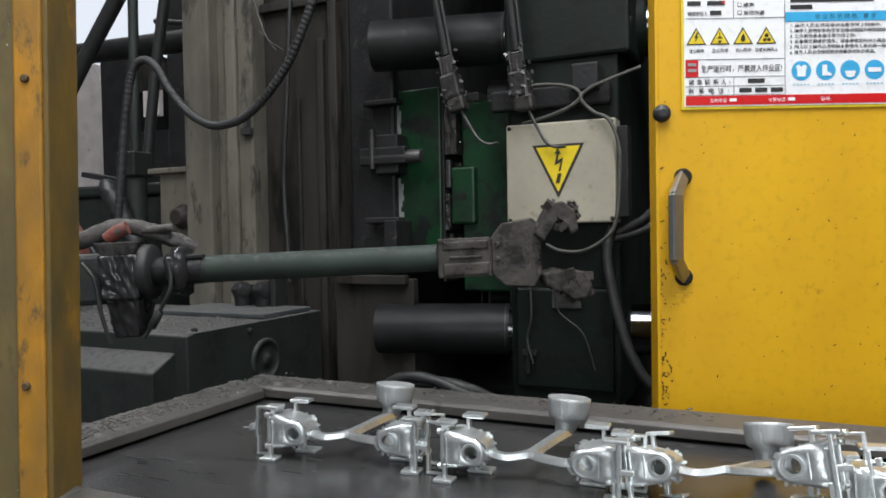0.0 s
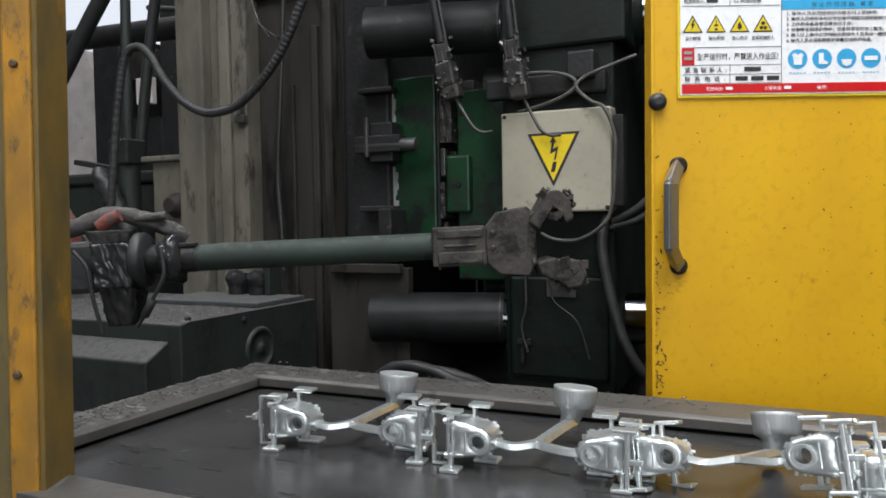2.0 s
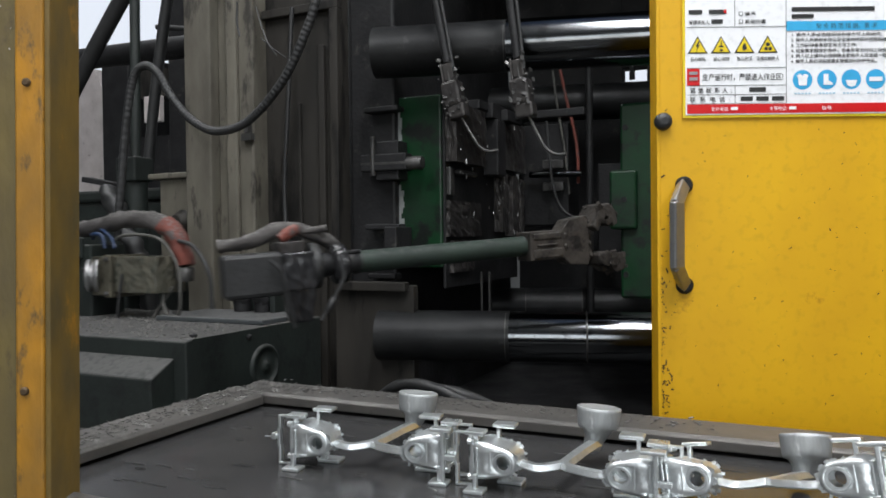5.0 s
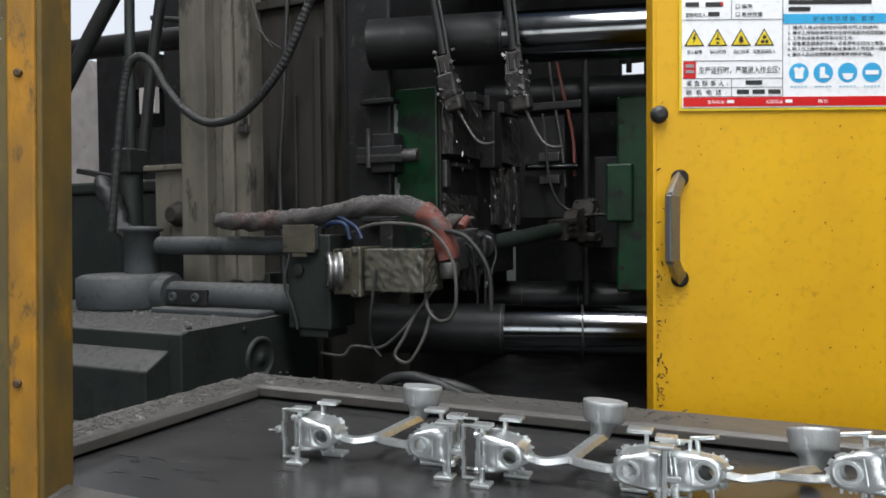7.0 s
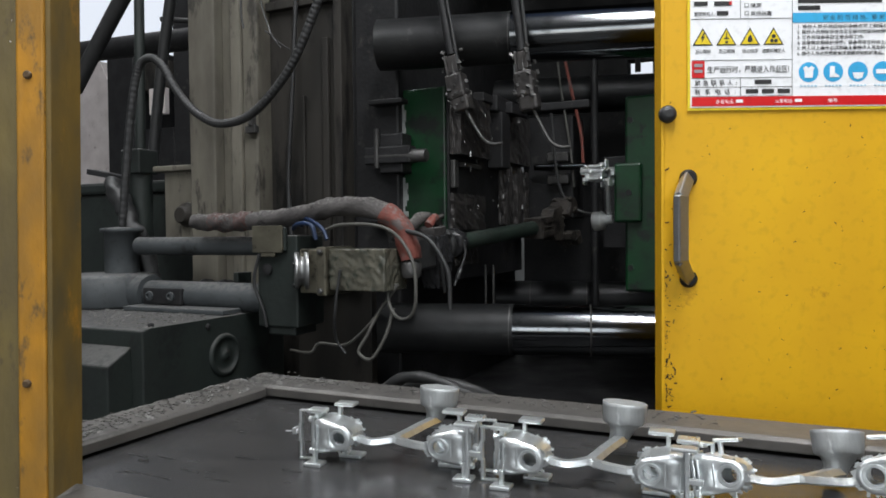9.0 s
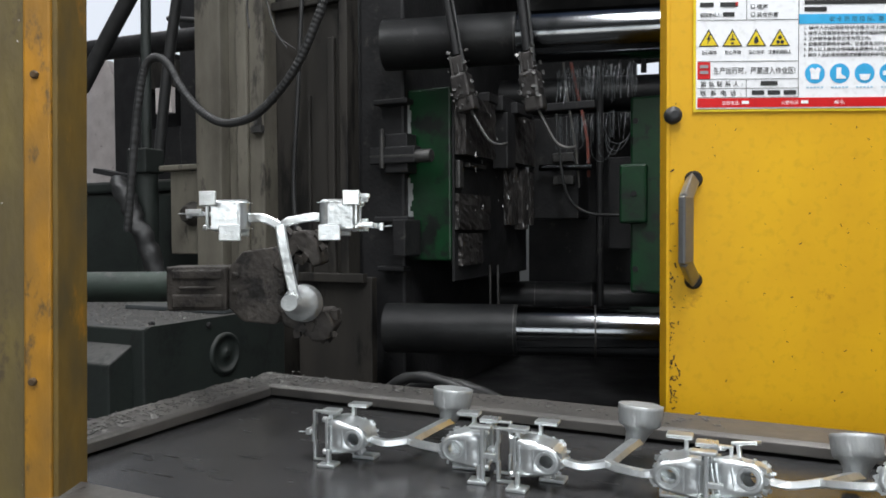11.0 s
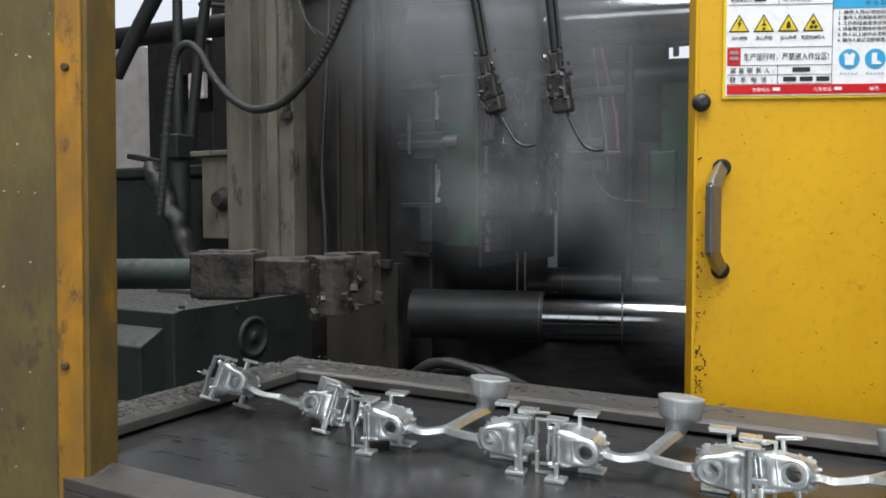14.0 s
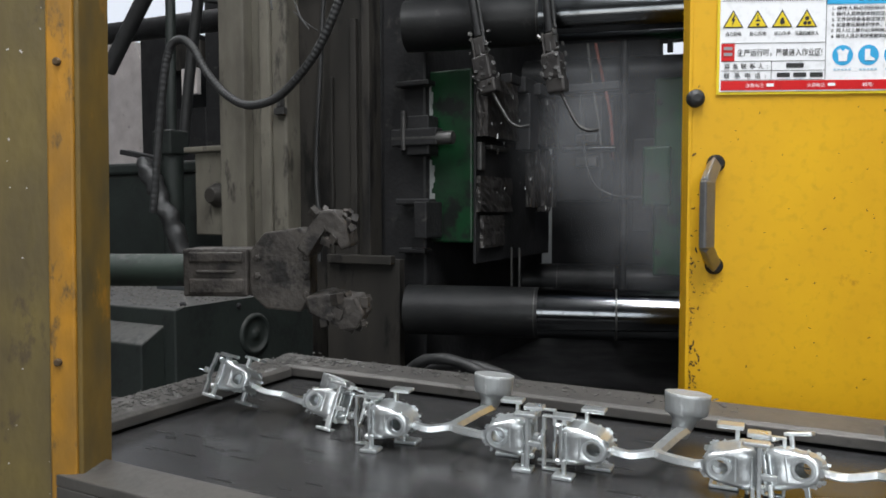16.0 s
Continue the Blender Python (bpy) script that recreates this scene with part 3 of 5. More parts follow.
for k, (x0, x1, z) in enumerate(((0.066, 0.092, 0.214), (0.014, 0.045, 0.236), (0.06, 0.10, 0.236), (0.25, 0.30, 0.224), (0.25, 0.44, 0.240))):
    quad(x0, x1, z, z + 0.010, -0.0024, "small_print", SIGNBLACK)
text("管理责任人:", 0.014, 0.214, 0.010, SIGNBLACK, -0.0028, width=0.048)
text("其他伤害", 0.142, 0.214, 0.011, SIGNBLACK, -0.0028, width=0.048)
text("噪声", 0.142, 0.232, 0.011, SIGNBLACK, -0.0028, width=0.024)
for z in (0.214, 0.232):
    quad(0.129, 0.138, z, z + 0.009, -0.0024, "tick_box", SIGNBLACK)
    quad(0.1303, 0.1367, z + 0.0013, z + 0.0077, -0.0030, "tick_box", WHITE)
quad(0.094, 0.100, 0.238, 0.246, -0.0036, "red_mark", SIGNRED)

# ---- die casting machine: fixed side ----
machine = empty("die_casting_machine", at(0, 0, 0), "large soot-blackened die casting machine with chromed tie bars", "machine")
part("bed", boxes((-1.4, 2.6, 1.0, 2.6, 0, 0.70), (-0.3, 2.6, 0.96, 1.0, 0.2, 0.60), bevel=0.01), SOOT, machine)
part("fixed_platen", boxes((-0.45, -0.245, 1.12, 2.45, 0.55, 2.9), bevel=0.012), SOOT, machine, "black grimy platen")
for spec in ((-0.245, -0.19, 1.02, 1.15, 1.30, 1.44), (-0.30, -0.20, 1.06, 1.14, 1.62, 1.77), (-0.36, -0.16, 1.045, 1.10, 1.655, 1.72), (-0.35, -0.2, 1.06, 1.118, 1.43, 1.452), (-0.35, -0.2, 1.06, 1.118, 1.885, 1.905), (-0.34, -0.22, 1.06, 1.118, 1.24, 1.26)):
    part("die_clamp", boxes(spec, bevel=0.005), SOOT, machine)
bm = bmesh.new()
rod(bm, (-0.36, 1.07, 1.685), (-0.10, 1.07, 1.68), 0.026, 16, 0.004)
rod(bm, (-0.305, 1.05, 1.64), (-0.305, 1.05, 1.79), 0.010, 12)
part("clamp_bolt", bm, STEEL, machine, "", True)
part("fixed_die", boxes((-0.245, -0.06, 1.15, 2.0, 1.28, 1.95), bevel=0.008), GREEN, machine, "green painted die holder, its edge worn to bright metal")
bm = bmesh.new()
random.seed(5)
for i in range(26):
    z = 1.34 + 0.022 * i
    if 1.60 < z < 1.77:
        continue
    w = random.uniform(0.010, 0.026)
    box(bm, -0.2475 , -0.2475 + w, 1.1475, 1.153, z, z + 0.0235)
tagged(part("worn_edge", bm, ALUMATT, machine, "bright worn metal edge"), kind="stuff")
part("die_face", boxes((-0.062, -0.05, 1.16, 1.995, 1.20, 1.94), bevel=0.003), SOOT, machine)
SKEW = pose(0.22, 1.10, 0, 0, 0, 15) @ pose(-0.22, -1.10, 0)
# front bars are chrome, the rear pair takes the dark sleeve colour
for y, z in ((1.10, 2.085), (1.10, 1.035), (2.3, 2.085), (2.3, 1.035)):
    sleeve = part("sleeve", rod(bmesh.new(), (-0.26, y, z), (0.23, y, z), 0.0925, 44), TIEBLACK, machine, "soot-coated end of the tie bar", True)
    bar = part("tie_bar", rod(bmesh.new(), (0.2, y, z), (2.6, y, z), 0.0915, 56), CHROME if y < 2 else TIEBLACK, machine, "shiny oily chromed tie bar" if y < 2 else "dull black rear tie bar", True)
    sleeve.matrix_basis = bar.matrix_basis = SKEW
    for x in ((0.215, 0.50) if z < 1.5 else (0.22,)):
        bm = lathe(bmesh.new(), [(0.0920, 0), (0.0932, 0.003), (0.0920, 0.006)], pose(x, y, z, 0, 90, 0), 40, cap=False)
        part("bar_ring", bm, STEEL, machine, "", True).matrix_basis = SKEW

# rear of the die space: core slides, rods and hoses in the dark
part("rear_guard", boxes((-0.3, 2.6, 2.75, 2.85, 0.3, 2.17), (-0.3, 0.314, 2.75, 2.85, 2.17, 3.2), (0.45, 2.6, 2.75, 2.85, 2.17, 3.2), (0.314, 0.45, 2.75, 2.85, 2.33, 3.2), (0.355, 0.385, 2.74, 2.76, 2.26, 2.34), bevel=0.004), SOOT, machine)
# unseen cover, added above the die space to hold back roof light
part("top_guard", boxes((-0.45, 2.6, 1.3, 2.75, 2.95, 3.0), bevel=0.004), SOOT, machine)
DIE_BITS = [
    ("core_slide", DIESTEEL, (-0.052, -0.005, 1.17, 1.47, 1.69, 1.92)), ("core_slide", DIESTEEL, (-0.052, -0.035, 1.17, 1.48, 1.40, 1.54)), ("core_slide", DIESTEEL, (-0.052, -0.036, 1.2, 1.40, 1.26, 1.385)),
    ("guide_rail", STEEL, (-0.052, -0.03, 1.17, 1.21, 1.56, 1.67)), ("guide_rail", STEEL, (-0.052, -0.02, 1.25, 1.42, 1.645, 1.665)), ("bright_wedge", ALUMATT, (-0.05, -0.02, 1.475, 1.49, 1.70, 1.79)),
    ("centre_insert", DIESTEEL, (-0.052, -0.004, 1.69, 1.985, 1.70, 1.92)), ("runner_block", DIESTEEL, (-0.052, -0.012, 1.69, 1.76, 1.42, 1.68)), ("runner_block", DIESTEEL, (-0.052, -0.012, 1.83, 1.90, 1.40, 1.68)), ("runner_block", DIESTEEL, (-0.052, -0.012, 1.94, 1.985, 1.42, 1.67)),
    ("wedge_lock", SOOT, (-0.052, 0.0, 1.40, 1.95, 1.925, 1.965)), ("spray_block", STEEL, (0.06, 0.165, 2.06, 2.10, 1.725, 1.77)), ("spray_block", STEEL, (0.06, 0.165, 2.06, 2.10, 1.615, 1.66)), ("rear_slide", SOOT, (-0.05, 0.18, 2.1, 2.3, 1.45, 1.95)), ("rear_slide", SOOT, (0.30, 0.42, 2.2, 2.35, 1.30, 1.75)),
]
for name, mat, spec in DIE_BITS:
    if mat is DIESTEEL:
        part(name, crinkled(bmesh.new(), *spec, 0.007, 0.0, 9), mat, machine, "wet stained die steel")
    else:
        part(name, boxes(spec, bevel=0.006), mat, machine)
# wet highlights on the die are modelled as tiny bright metal flakes
random.seed(41)
bm = bmesh.new()
for i in range(45):
    y, z = random.uniform(1.18, 1.98), random.uniform(1.40, 1.92)
    w = random.uniform(0.0006, 0.0022)
    slab_on(bm, pose(0.001 + random.uniform(-0.03, 0.006), y, z, 0, random.uniform(-12, 12), random.uniform(-20, 20)), w, w, w * random.uniform(1.5, 6))
tagged(part("wet_glints", bm, HANDLE, machine, "small bright metal flakes standing in for wet highlights on the die"), kind="stuff")
for spec in ((-0.05, 0.02, 1.50, 1.66, 1.90, 1.965), (-0.04, 0.03, 1.53, 1.63, 1.66, 1.90), (0.02, 0.36, 1.70, 1.74, 1.915, 1.95), (0.0, 0.05, 1.60, 1.72, 1.90, 1.95)):
    part("slide_carrier", boxes(spec, bevel=0.006), SOOT, machine)
for x, z in ((-0.02, 1.08), (0.015, 1.08)):
    part("guide_pin", rod(bmesh.new(), (x, 1.45, z), (x, 1.45, z + 0.17), 0.006, 8), STEEL, machine, "", True)
bm = bmesh.new()
rod(bm, (0.0, 2.05, 1.70), (0.26, 2.05, 1.695), 0.016, 16)
part("ejector_rod", bm, CHROME, machine, "", True)
for pts, r, mat in (([(0.13, 2.08, 2.3), (0.17, 2.08, 2.1), (0.225, 2.08, 1.85), (0.235, 2.08, 1.65)], 0.008, REDSLEEVE), ([(0.10, 2.08, 2.3), (0.13, 2.08, 2.05), (0.17, 2.08, 1.8), (0.19, 2.08, 1.6)], 0.006, PALECABLE),
                    ([(0.28, 2.12, 2.4), (0.28, 2.12, 0.9)], 0.018, SOOT), ([(0.10, 2.0, 1.95), (0.14, 2.0, 1.6), (0.24, 2.0, 1.48), (0.44, 2.0, 1.46)], 0.007, RUBBER)):
    part("rear_hose", tube(bmesh.new(), pts, r, 8), mat, machine, "", True)

# beige frame of the fixed side
frame_part = empty("machine_frame", at(0, 0, 0), "grimy beige welded steel column of the casting machine", "machine frame")
for i, (x0, x1, y0, z0) in enumerate(((-1.16, -1.02, 0.95, 0.0), (-1.02, -0.955, 1.0, 0.0), (-0.955, -0.90, 0.97, 0.0), (-0.90, -0.825, 0.985, 0.0))):
    part("column_rib", boxes((x0, x1, y0, 1.3, z0, 3.0), bevel=0.008), BEIGE, frame_part)
# side sheet in a darker beige than the column ribs
part("side_sheet", boxes((-0.825, -0.452, 1.07, 1.12, 0.5, 3.0), bevel=0.003), PANEL, frame_part, "dark mottled beige side sheet")
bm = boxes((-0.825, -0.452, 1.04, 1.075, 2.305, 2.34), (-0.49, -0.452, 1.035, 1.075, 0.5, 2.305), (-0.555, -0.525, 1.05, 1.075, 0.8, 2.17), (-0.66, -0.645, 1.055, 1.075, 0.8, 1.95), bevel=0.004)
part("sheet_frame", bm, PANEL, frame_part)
part("ledge", boxes((-1.36, -1.16, 1.0, 1.3, 1.30, 1.665), (-1.40, -1.155, 0.97, 1.3, 1.665, 1.69), bevel=0.006), BEIGE, frame_part)
bm = bmesh.new()
lathe(bm, [(0.05, 0), (0.055, 0.01), (0.05, 0.02), (0.036, 0.025), (0.036, 0.05), (0.03, 0.055)], at(0, 0, 0).inverted() @ at(-1.22, 1.0, 1.475, 90), 24)
part("boss", bm, PANEL, frame_part, "", True)
part("cable_bracket", boxes((-0.852, -0.832, 0.955, 0.985, 1.83, 1.88), (-0.87, -0.82, 0.96, 0.985, 1.80, 1.83), bevel=0.002), STEEL, frame_part)
for pts, r in (([(-0.80, 0.98, 2.34), (-0.775, 0.98, 2.26), (-0.74, 0.98, 2.18), (-0.70, 0.98, 2.13)], 0.003), ([(-0.78, 0.985, 2.21), (-0.72, 0.985, 2.16), (-0.66, 0.985, 2.12)], 0.003),
               ([(-0.87, 0.95, 2.36), (-0.872, 0.95, 2.28), (-0.86, 0.95, 2.22)], 0.004)):
    part("loose_wire", tube(bmesh.new(), pts, r, 6), RUBBER, frame_part)
bm = tube(bmesh.new(), [(-0.66, 1.03, 2.33), (-0.685, 1.03, 1.95), (-0.71, 1.03, 1.6), (-0.69, 1.02, 1.35), (-0.69, 1.02, 1.2)], 0.009, 8)
part("hanging_cable", bm, RUBBER, frame_part, "", True)

# ---- green moving platen with its electrical box ----
platen = empty("moving_platen", at(0.27, 0, 0), "dark oily green moving platen of the casting machine", "machine platen")
part("body", boxes((0, 0.38, 1.0, 2.5, 0.80, 2.2), (0.02, 0.36, 0.985, 1.0, 0.85, 1.2), (-0.005, 0.42, 0.98, 1.2, 1.96, 2.2), bevel=0.012), DARKGREEN, platen)
TURN = pose(-0.05, 1.10, 0, 0, 0, 15) @ pose(0.05, -1.10, 0)
part("guide_boss", rod(bmesh.new(), (0.0, 1.10, 2.085), (0.44, 1.10, 2.085), 0.125, 36, 0.012), DARKGREEN, platen, "", True).matrix_basis = TURN
part("guide_boss", rod(bmesh.new(), (0.0, 1.10, 1.035), (0.38, 1.10, 1.035), 0.115, 36, 0.012), DARKGREEN, platen, "", True).matrix_basis = TURN
part("tie_nut", rod(bmesh.new(), (0.44, 1.10, 2.085), (0.50, 1.10, 2.085), 0.09, 6, 0.008), SOOT, platen).matrix_basis = TURN
part("die_half", boxes((-0.265, -0.06, 1.20, 2.0, 1.16, 1.89), (-0.30, -0.2, 1.17, 1.3, 1.42, 1.64), bevel=0.01), GREEN, platen, "green painted moving die half")
for z in (1.53, 1.80, 1.25):
    bm = bmesh.new()
    rod(bm, (-0.245, 1.165 if z == 1.53 else 1.195, z), (-0.245, 1.21, z), 0.011, 12)
    part("die_bolt", bm, SOOT, platen)
part("ejector_box", boxes((-0.06, 0.0, 1.15, 2.2, 1.05, 1.98), bevel=0.01), SOOT, platen)
part("cross_bar", boxes((-0.05, 0.36, 0.96, 1.0, 1.80, 1.87), (0.24, 0.33, 0.93, 1.0, 1.84, 1.93), bevel=0.008), SOOT, platen)
bm = boxes((0.02, 0.385, 0.92, 1.0, 1.415, 1.745), bevel=0.006)
part("electrical_box", bm, CREAM, platen, "cream painted steel electrical box with grime")
part("box_side", boxes((0.385, 0.42, 0.94, 1.0, 1.43, 1.72), bevel=0.004), SOOT, platen)
for x in (0.032, 0.373):
    for z in (1.427, 1.733):
        part("box_screw", lathe(bmesh.new(), [(0.007, 0), (0.007, 0.003), (0.004, 0.005)], pose(x, 0.921, z, 90), 12), SOOT, platen)
bm = bmesh.new()
plate(bm, [(0.112, 1.672), (0.286, 1.672), (0.199, 1.497)], 0.9185, 0.9195)
part("triangle_border", bm, SIGNBLACK, platen)
bm = bmesh.new()
plate(bm, [(0.126, 1.664), (0.272, 1.664), (0.199, 1.517)], 0.9172, 0.9182)
part("triangle_field", bm, SIGNYELLOW, platen, "yellow high-voltage warning triangle")
bm = bmesh.new()
for o in ([(0.199, 1.662), (0.188, 1.640), (0.195, 1.640), (0.188, 1.603), (0.208, 1.612), (0.201, 1.583), (0.208, 1.585), (0.217, 1.628), (0.198, 1.619), (0.203, 1.640), (0.209, 1.640)], [(0.191, 1.545), (0.204, 1.545), (0.211, 1.577), (0.198, 1.577)]):
    plate(bm, o, 0.9160, 0.9170)
part("lightning_mark", bm, SIGNBLACK, platen)
for pts, r, mat in (([(0.07, 0.95, 1.75), (0.16, 0.93, 1.765), (0.24, 0.92, 1.79), (0.275, 0.92, 1.82), (0.25, 0.92, 1.85), (0.17, 0.93, 1.87), (0.05, 0.95, 1.875)], 0.006, PALECABLE),
                    ([(0.46, 0.95, 1.90), (0.36, 0.93, 1.865), (0.30, 0.92, 1.84), (0.278, 0.915, 1.81), (0.32, 0.91, 1.765), (0.37, 0.90, 1.735), (0.40, 0.90, 1.65), (0.40, 0.90, 1.55), (0.39, 0.905, 1.43), (0.36, 0.905, 1.37), (0.28, 0.92, 1.325), (0.2, 0.93, 1.325), (0.15, 0.94, 1.345)], 0.006, PALECABLE),
                    ([(0.36, 0.96, 1.40), (0.35, 0.94, 1.30), (0.38, 0.92, 1.15), (0.43, 0.90, 1.0), (0.50, 0.90, 0.90), (0.62, 0.92, 0.84)], 0.017, RUBBER),
                    ([(0.38, 0.97, 1.38), (0.46, 0.95, 1.42), (0.55, 0.95, 1.50)], 0.014, RUBBER), ([(0.37, 0.97, 1.36), (0.47, 0.95, 1.39), (0.56, 0.95, 1.46)], 0.012, RUBBER),
                    ([(0.08, 0.975, 1.22), (0.085, 0.965, 1.1), (0.07, 0.965, 1.02), (0.09, 0.965, 0.94)], 0.005, RUBBER),
                    ([(0.17, 0.975, 1.20), (0.18, 0.97, 1.12), (0.26, 0.97, 1.05), (0.30, 0.97, 0.93)], 0.003, RUBBER)):
    part("cable", tube(bmesh.new(), pts, r, 8), mat, platen, "", True)
part("switch_plate", boxes((0.155, 0.255, 0.972, 0.985, 1.13, 1.24), (0.20, 0.25, 0.955, 0.972, 1.17, 1.235), bevel=0.003), STEEL, platen, "small bare steel plate")
bm = boxes((0.06, 0.075, 0.975, 0.985, 0.9, 1.0), (0.05, 0.10, 0.97, 0.985, 0.965, 0.985), bevel=0.002)
part("hook", bm, SOOT, platen)

# ---- hanging spray nozzles ----
def spray_lance(a, z, lean, label):
    thing = empty("spray_lance", at(a, 0.9, z, 0, lean, 0), label, "spray nozzle", "spray nozzles over the die")
    bm = bmesh.new()
    rod(bm, (0, 0, 0.10), (0, 0, 1.3), 0.0165, 16)
    part("pipe", bm, SOOT, thing, "", True)
    bm = tube(bmesh.new(), [(0.02, -0.012, 0.06), (0.024, -0.014, 0.4), (0.02, -0.012, 1.3)], 0.006, 6)
    part("hose", bm, RUBBER, thing, "", True)
    part("clamp", boxes((-0.019, 0.019, -0.018, 0.018, 0.035, 0.095), (-0.026, -0.018, -0.024, 0.024, 0.0, 0.10), bevel=0.004), DIESTEEL, thing)
    bm = bmesh.new()
    rod(bm, (0, 0, 0.02), (0, 0, 0.07), 0.019, 8, 0.003)
    part("nut", bm, STEEL, thing)
    part("nozzle_block", boxes((-0.034, 0.03, -0.03, 0.03, -0.055, 0.03), (-0.028, 0.036, -0.026, 0.026, -0.10, -0.05), bevel=0.008), DIESTEEL, thing, "grimy steel nozzle block")
    bm = bmesh.new()
    for i in range(34):
        f = random.choice((-1, 1))
        q = (random.uniform(-0.036, 0.036), -0.031, random.uniform(-0.10, 0.12)) if i % 2 else (f * 0.034, random.uniform(-0.03, 0.03), random.uniform(-0.10, 0.12))
        w = random.uniform(0.002, 0.008)
        slab_on(bm, pose(*q, random.uniform(0, 90), random.uniform(0, 90), 0), w, w * 0.7, w * 0.5)
    tagged(part("slag_crust", bm, STEEL, thing), kind="stuff")
    bm = tube(bmesh.new(), [(0.01, 0, -0.09), (0.03, 0, -0.15), (0.055, 0, -0.21), (0.085, 0, -0.235), (0.12, 0, -0.24)], 0.0055, 8)
    part("spray_tube", bm, STEEL, thing, "thin bent spray tube", True)
    return thing


lance = spray_lance(0.105, 1.90, -11, "soot-covered spray lance with a bent copper tube over the die")
lance_2 = spray_lance(0.352, 1.885, -7, "soot-covered spray lance with a thin bent tube over the die")

# corrugated cable loop in front of the frame
loop = empty("cable_loop", at(0, 0, 0), "dusty black corrugated cable conduit hanging in a loop", "cable")
bm = tube(bmesh.new(), [(-1.40, 0.8, 1.40), (-1.37, 0.8, 1.62), (-1.33, 0.8, 1.90), (-1.285, 0.8, 2.07), (-1.22, 0.8, 2.11), (-1.15, 0.8, 2.07), (-1.08, 0.8, 1.97), (-0.99, 0.8, 1.88), (-0.89, 0.8, 1.825), (-0.80, 0.8, 1.818), (-0.71, 0.8, 1.84), (-0.62, 0.8, 1.90), (-0.52, 0.8, 2.0), (-0.44, 0.8, 2.13), (-0.38, 0.8, 2.28), (-0.34, 0.8, 2.6), (-0.3, 0.8, 3.4)], 0.0165, 12, 16, ribs=0.05)
part("conduit", bm, RUBBER, loop)

# ---- behind the frame: pipes, pole and the pale cabinet by the window ----
backpipe = empty("cross_pipe", at(0, 0, 0), "thick dark painted horizontal pipe behind the machine frame", "pipe")
bm = bmesh.new()
rod(bm, (-4.2, 1.6, 2.50), (-1.2, 1.6, 2.42), 0.060, 24)
part("pipe", bm, SOOT, backpipe, "", True)
pole = empty("support_pole", at(-1.50, 1.0, 0), "grey-green painted upright pole with a clamp", "pole")
bm = bmesh.new()
rod(bm, (0, 0, 0), (0, 0, 1.74), 0.048, 20)
rod(bm, (0, 0, 1.74), (0.02, 0, 3.2), 0.022, 16)
part("tube", bm, BASEGREEN, pole, "", True)
part("clamp_head", boxes((-0.06, 0.055, -0.06, 0.05, 1.66, 1.77), bevel=0.008), BASEGREEN, pole)
bm = bmesh.new()
lathe(bm, [(0.014, 0), (0.014, 0.01), (0.008, 0.012)], pose(-0.02, -0.06, 1.71, 90), 6)
part("clamp_bolt", bm, SOOT, pole)
part("strut", boxes((-0.32, -0.02, -0.03, 0.03, -0.012, 0.012), bevel=0.003, ), SOOT, pole).matrix_basis = pose(0, 0, 1.63, 0, 10, 0)
for pts, r, nm, lab in (([(-2.30, 1.3, 2.16), (-2.10, 1.3, 2.40), (-1.75, 1.3, 2.80), (-1.40, 1.3, 3.2)], 0.040, "sloping_pipe", "black sloping hose in front of the window"),
                        ([(-1.70, 1.25, 1.7), (-1.64, 1.25, 2.1), (-1.56, 1.25, 2.5), (-1.44, 1.25, 3.0)], 0.026, "sloping_hose", "dark rubber hose beside the pole"),
                        ([(-1.44, 1.4, 1.6), (-1.43, 1.4, 2.2), (-1.40, 1.4, 3.0)], 0.03, "upright_hose", "dark rubber hose beside the pole"),
                        ([(-1.35, 1.4, 1.6), (-1.36, 1.4, 2.2), (-1.30, 1.4, 3.0)], 0.025, "upright_hose", "dark rubber hose beside the pole"),
                        ([(-2.6, 2.2, 2.8), (-2.2, 2.2, 2.74), (-1.9, 2.2, 2.78), (-1.5, 2.2, 2.95)], 0.018, "slack_cable", "slack black cable in front of the window")):
    h = empty(nm, at(0, 0, 0), lab, "hose")
    part("sleeve", tube(bmesh.new(), pts, r, 10), RUBBER, h, "", True)
cab = empty("pale_cabinet", at(0, 3.6, 0), "scratched pale metal cabinet with a cut corner beside the window", "cabinet")
bm = bmesh.new()
plate(bm, [(-5.6, 0.0), (-4.705, 0.0), (-4.705, 2.72), (-4.735, 2.80), (-4.86, 3.04), (-4.90, 3.06), (-5.6, 3.06)], 0.0, 0.6, bevel=0.008)
part("body", bm, LIGHTCAB, cab)
part("plinth", boxes((-5.6, -4.70, -0.03, 0.0, 0.0, 0.15), bevel=0.004), SOOT, cab)
dark = empty("furnace_housing", at(0, 3.2, 0), "dark soot-stained furnace housing near the window", "machine")
part("housing", boxes((-4.30, -3.98, 0, 0.5, 0, 3.02), bevel=0.01), SOOT, dark)
part("low_cover", boxes((-3.98, -3.62, 0.1, 0.6, 0, 2.30), bevel=0.01), SOOT, dark)
part("tall_cover", boxes((-3.62, -1.4, 0.1, 0.6, 0, 3.8), bevel=0.01), SOOT, dark)
part("cover", boxes((-3.98, -3.62, 0.05, 0.2, 2.62, 2.86), bevel=0.01), PANEL, dark)
part("pale_plate", boxes((-3.80, -3.62, 0.0, 0.05, 2.40, 2.62), bevel=0.004), LIGHTCAB, dark)
slab = empty("green_cabinet", at(-2.6, 1.3, 0), "grey-green painted machine cabinet behind the extractor", "cabinet")
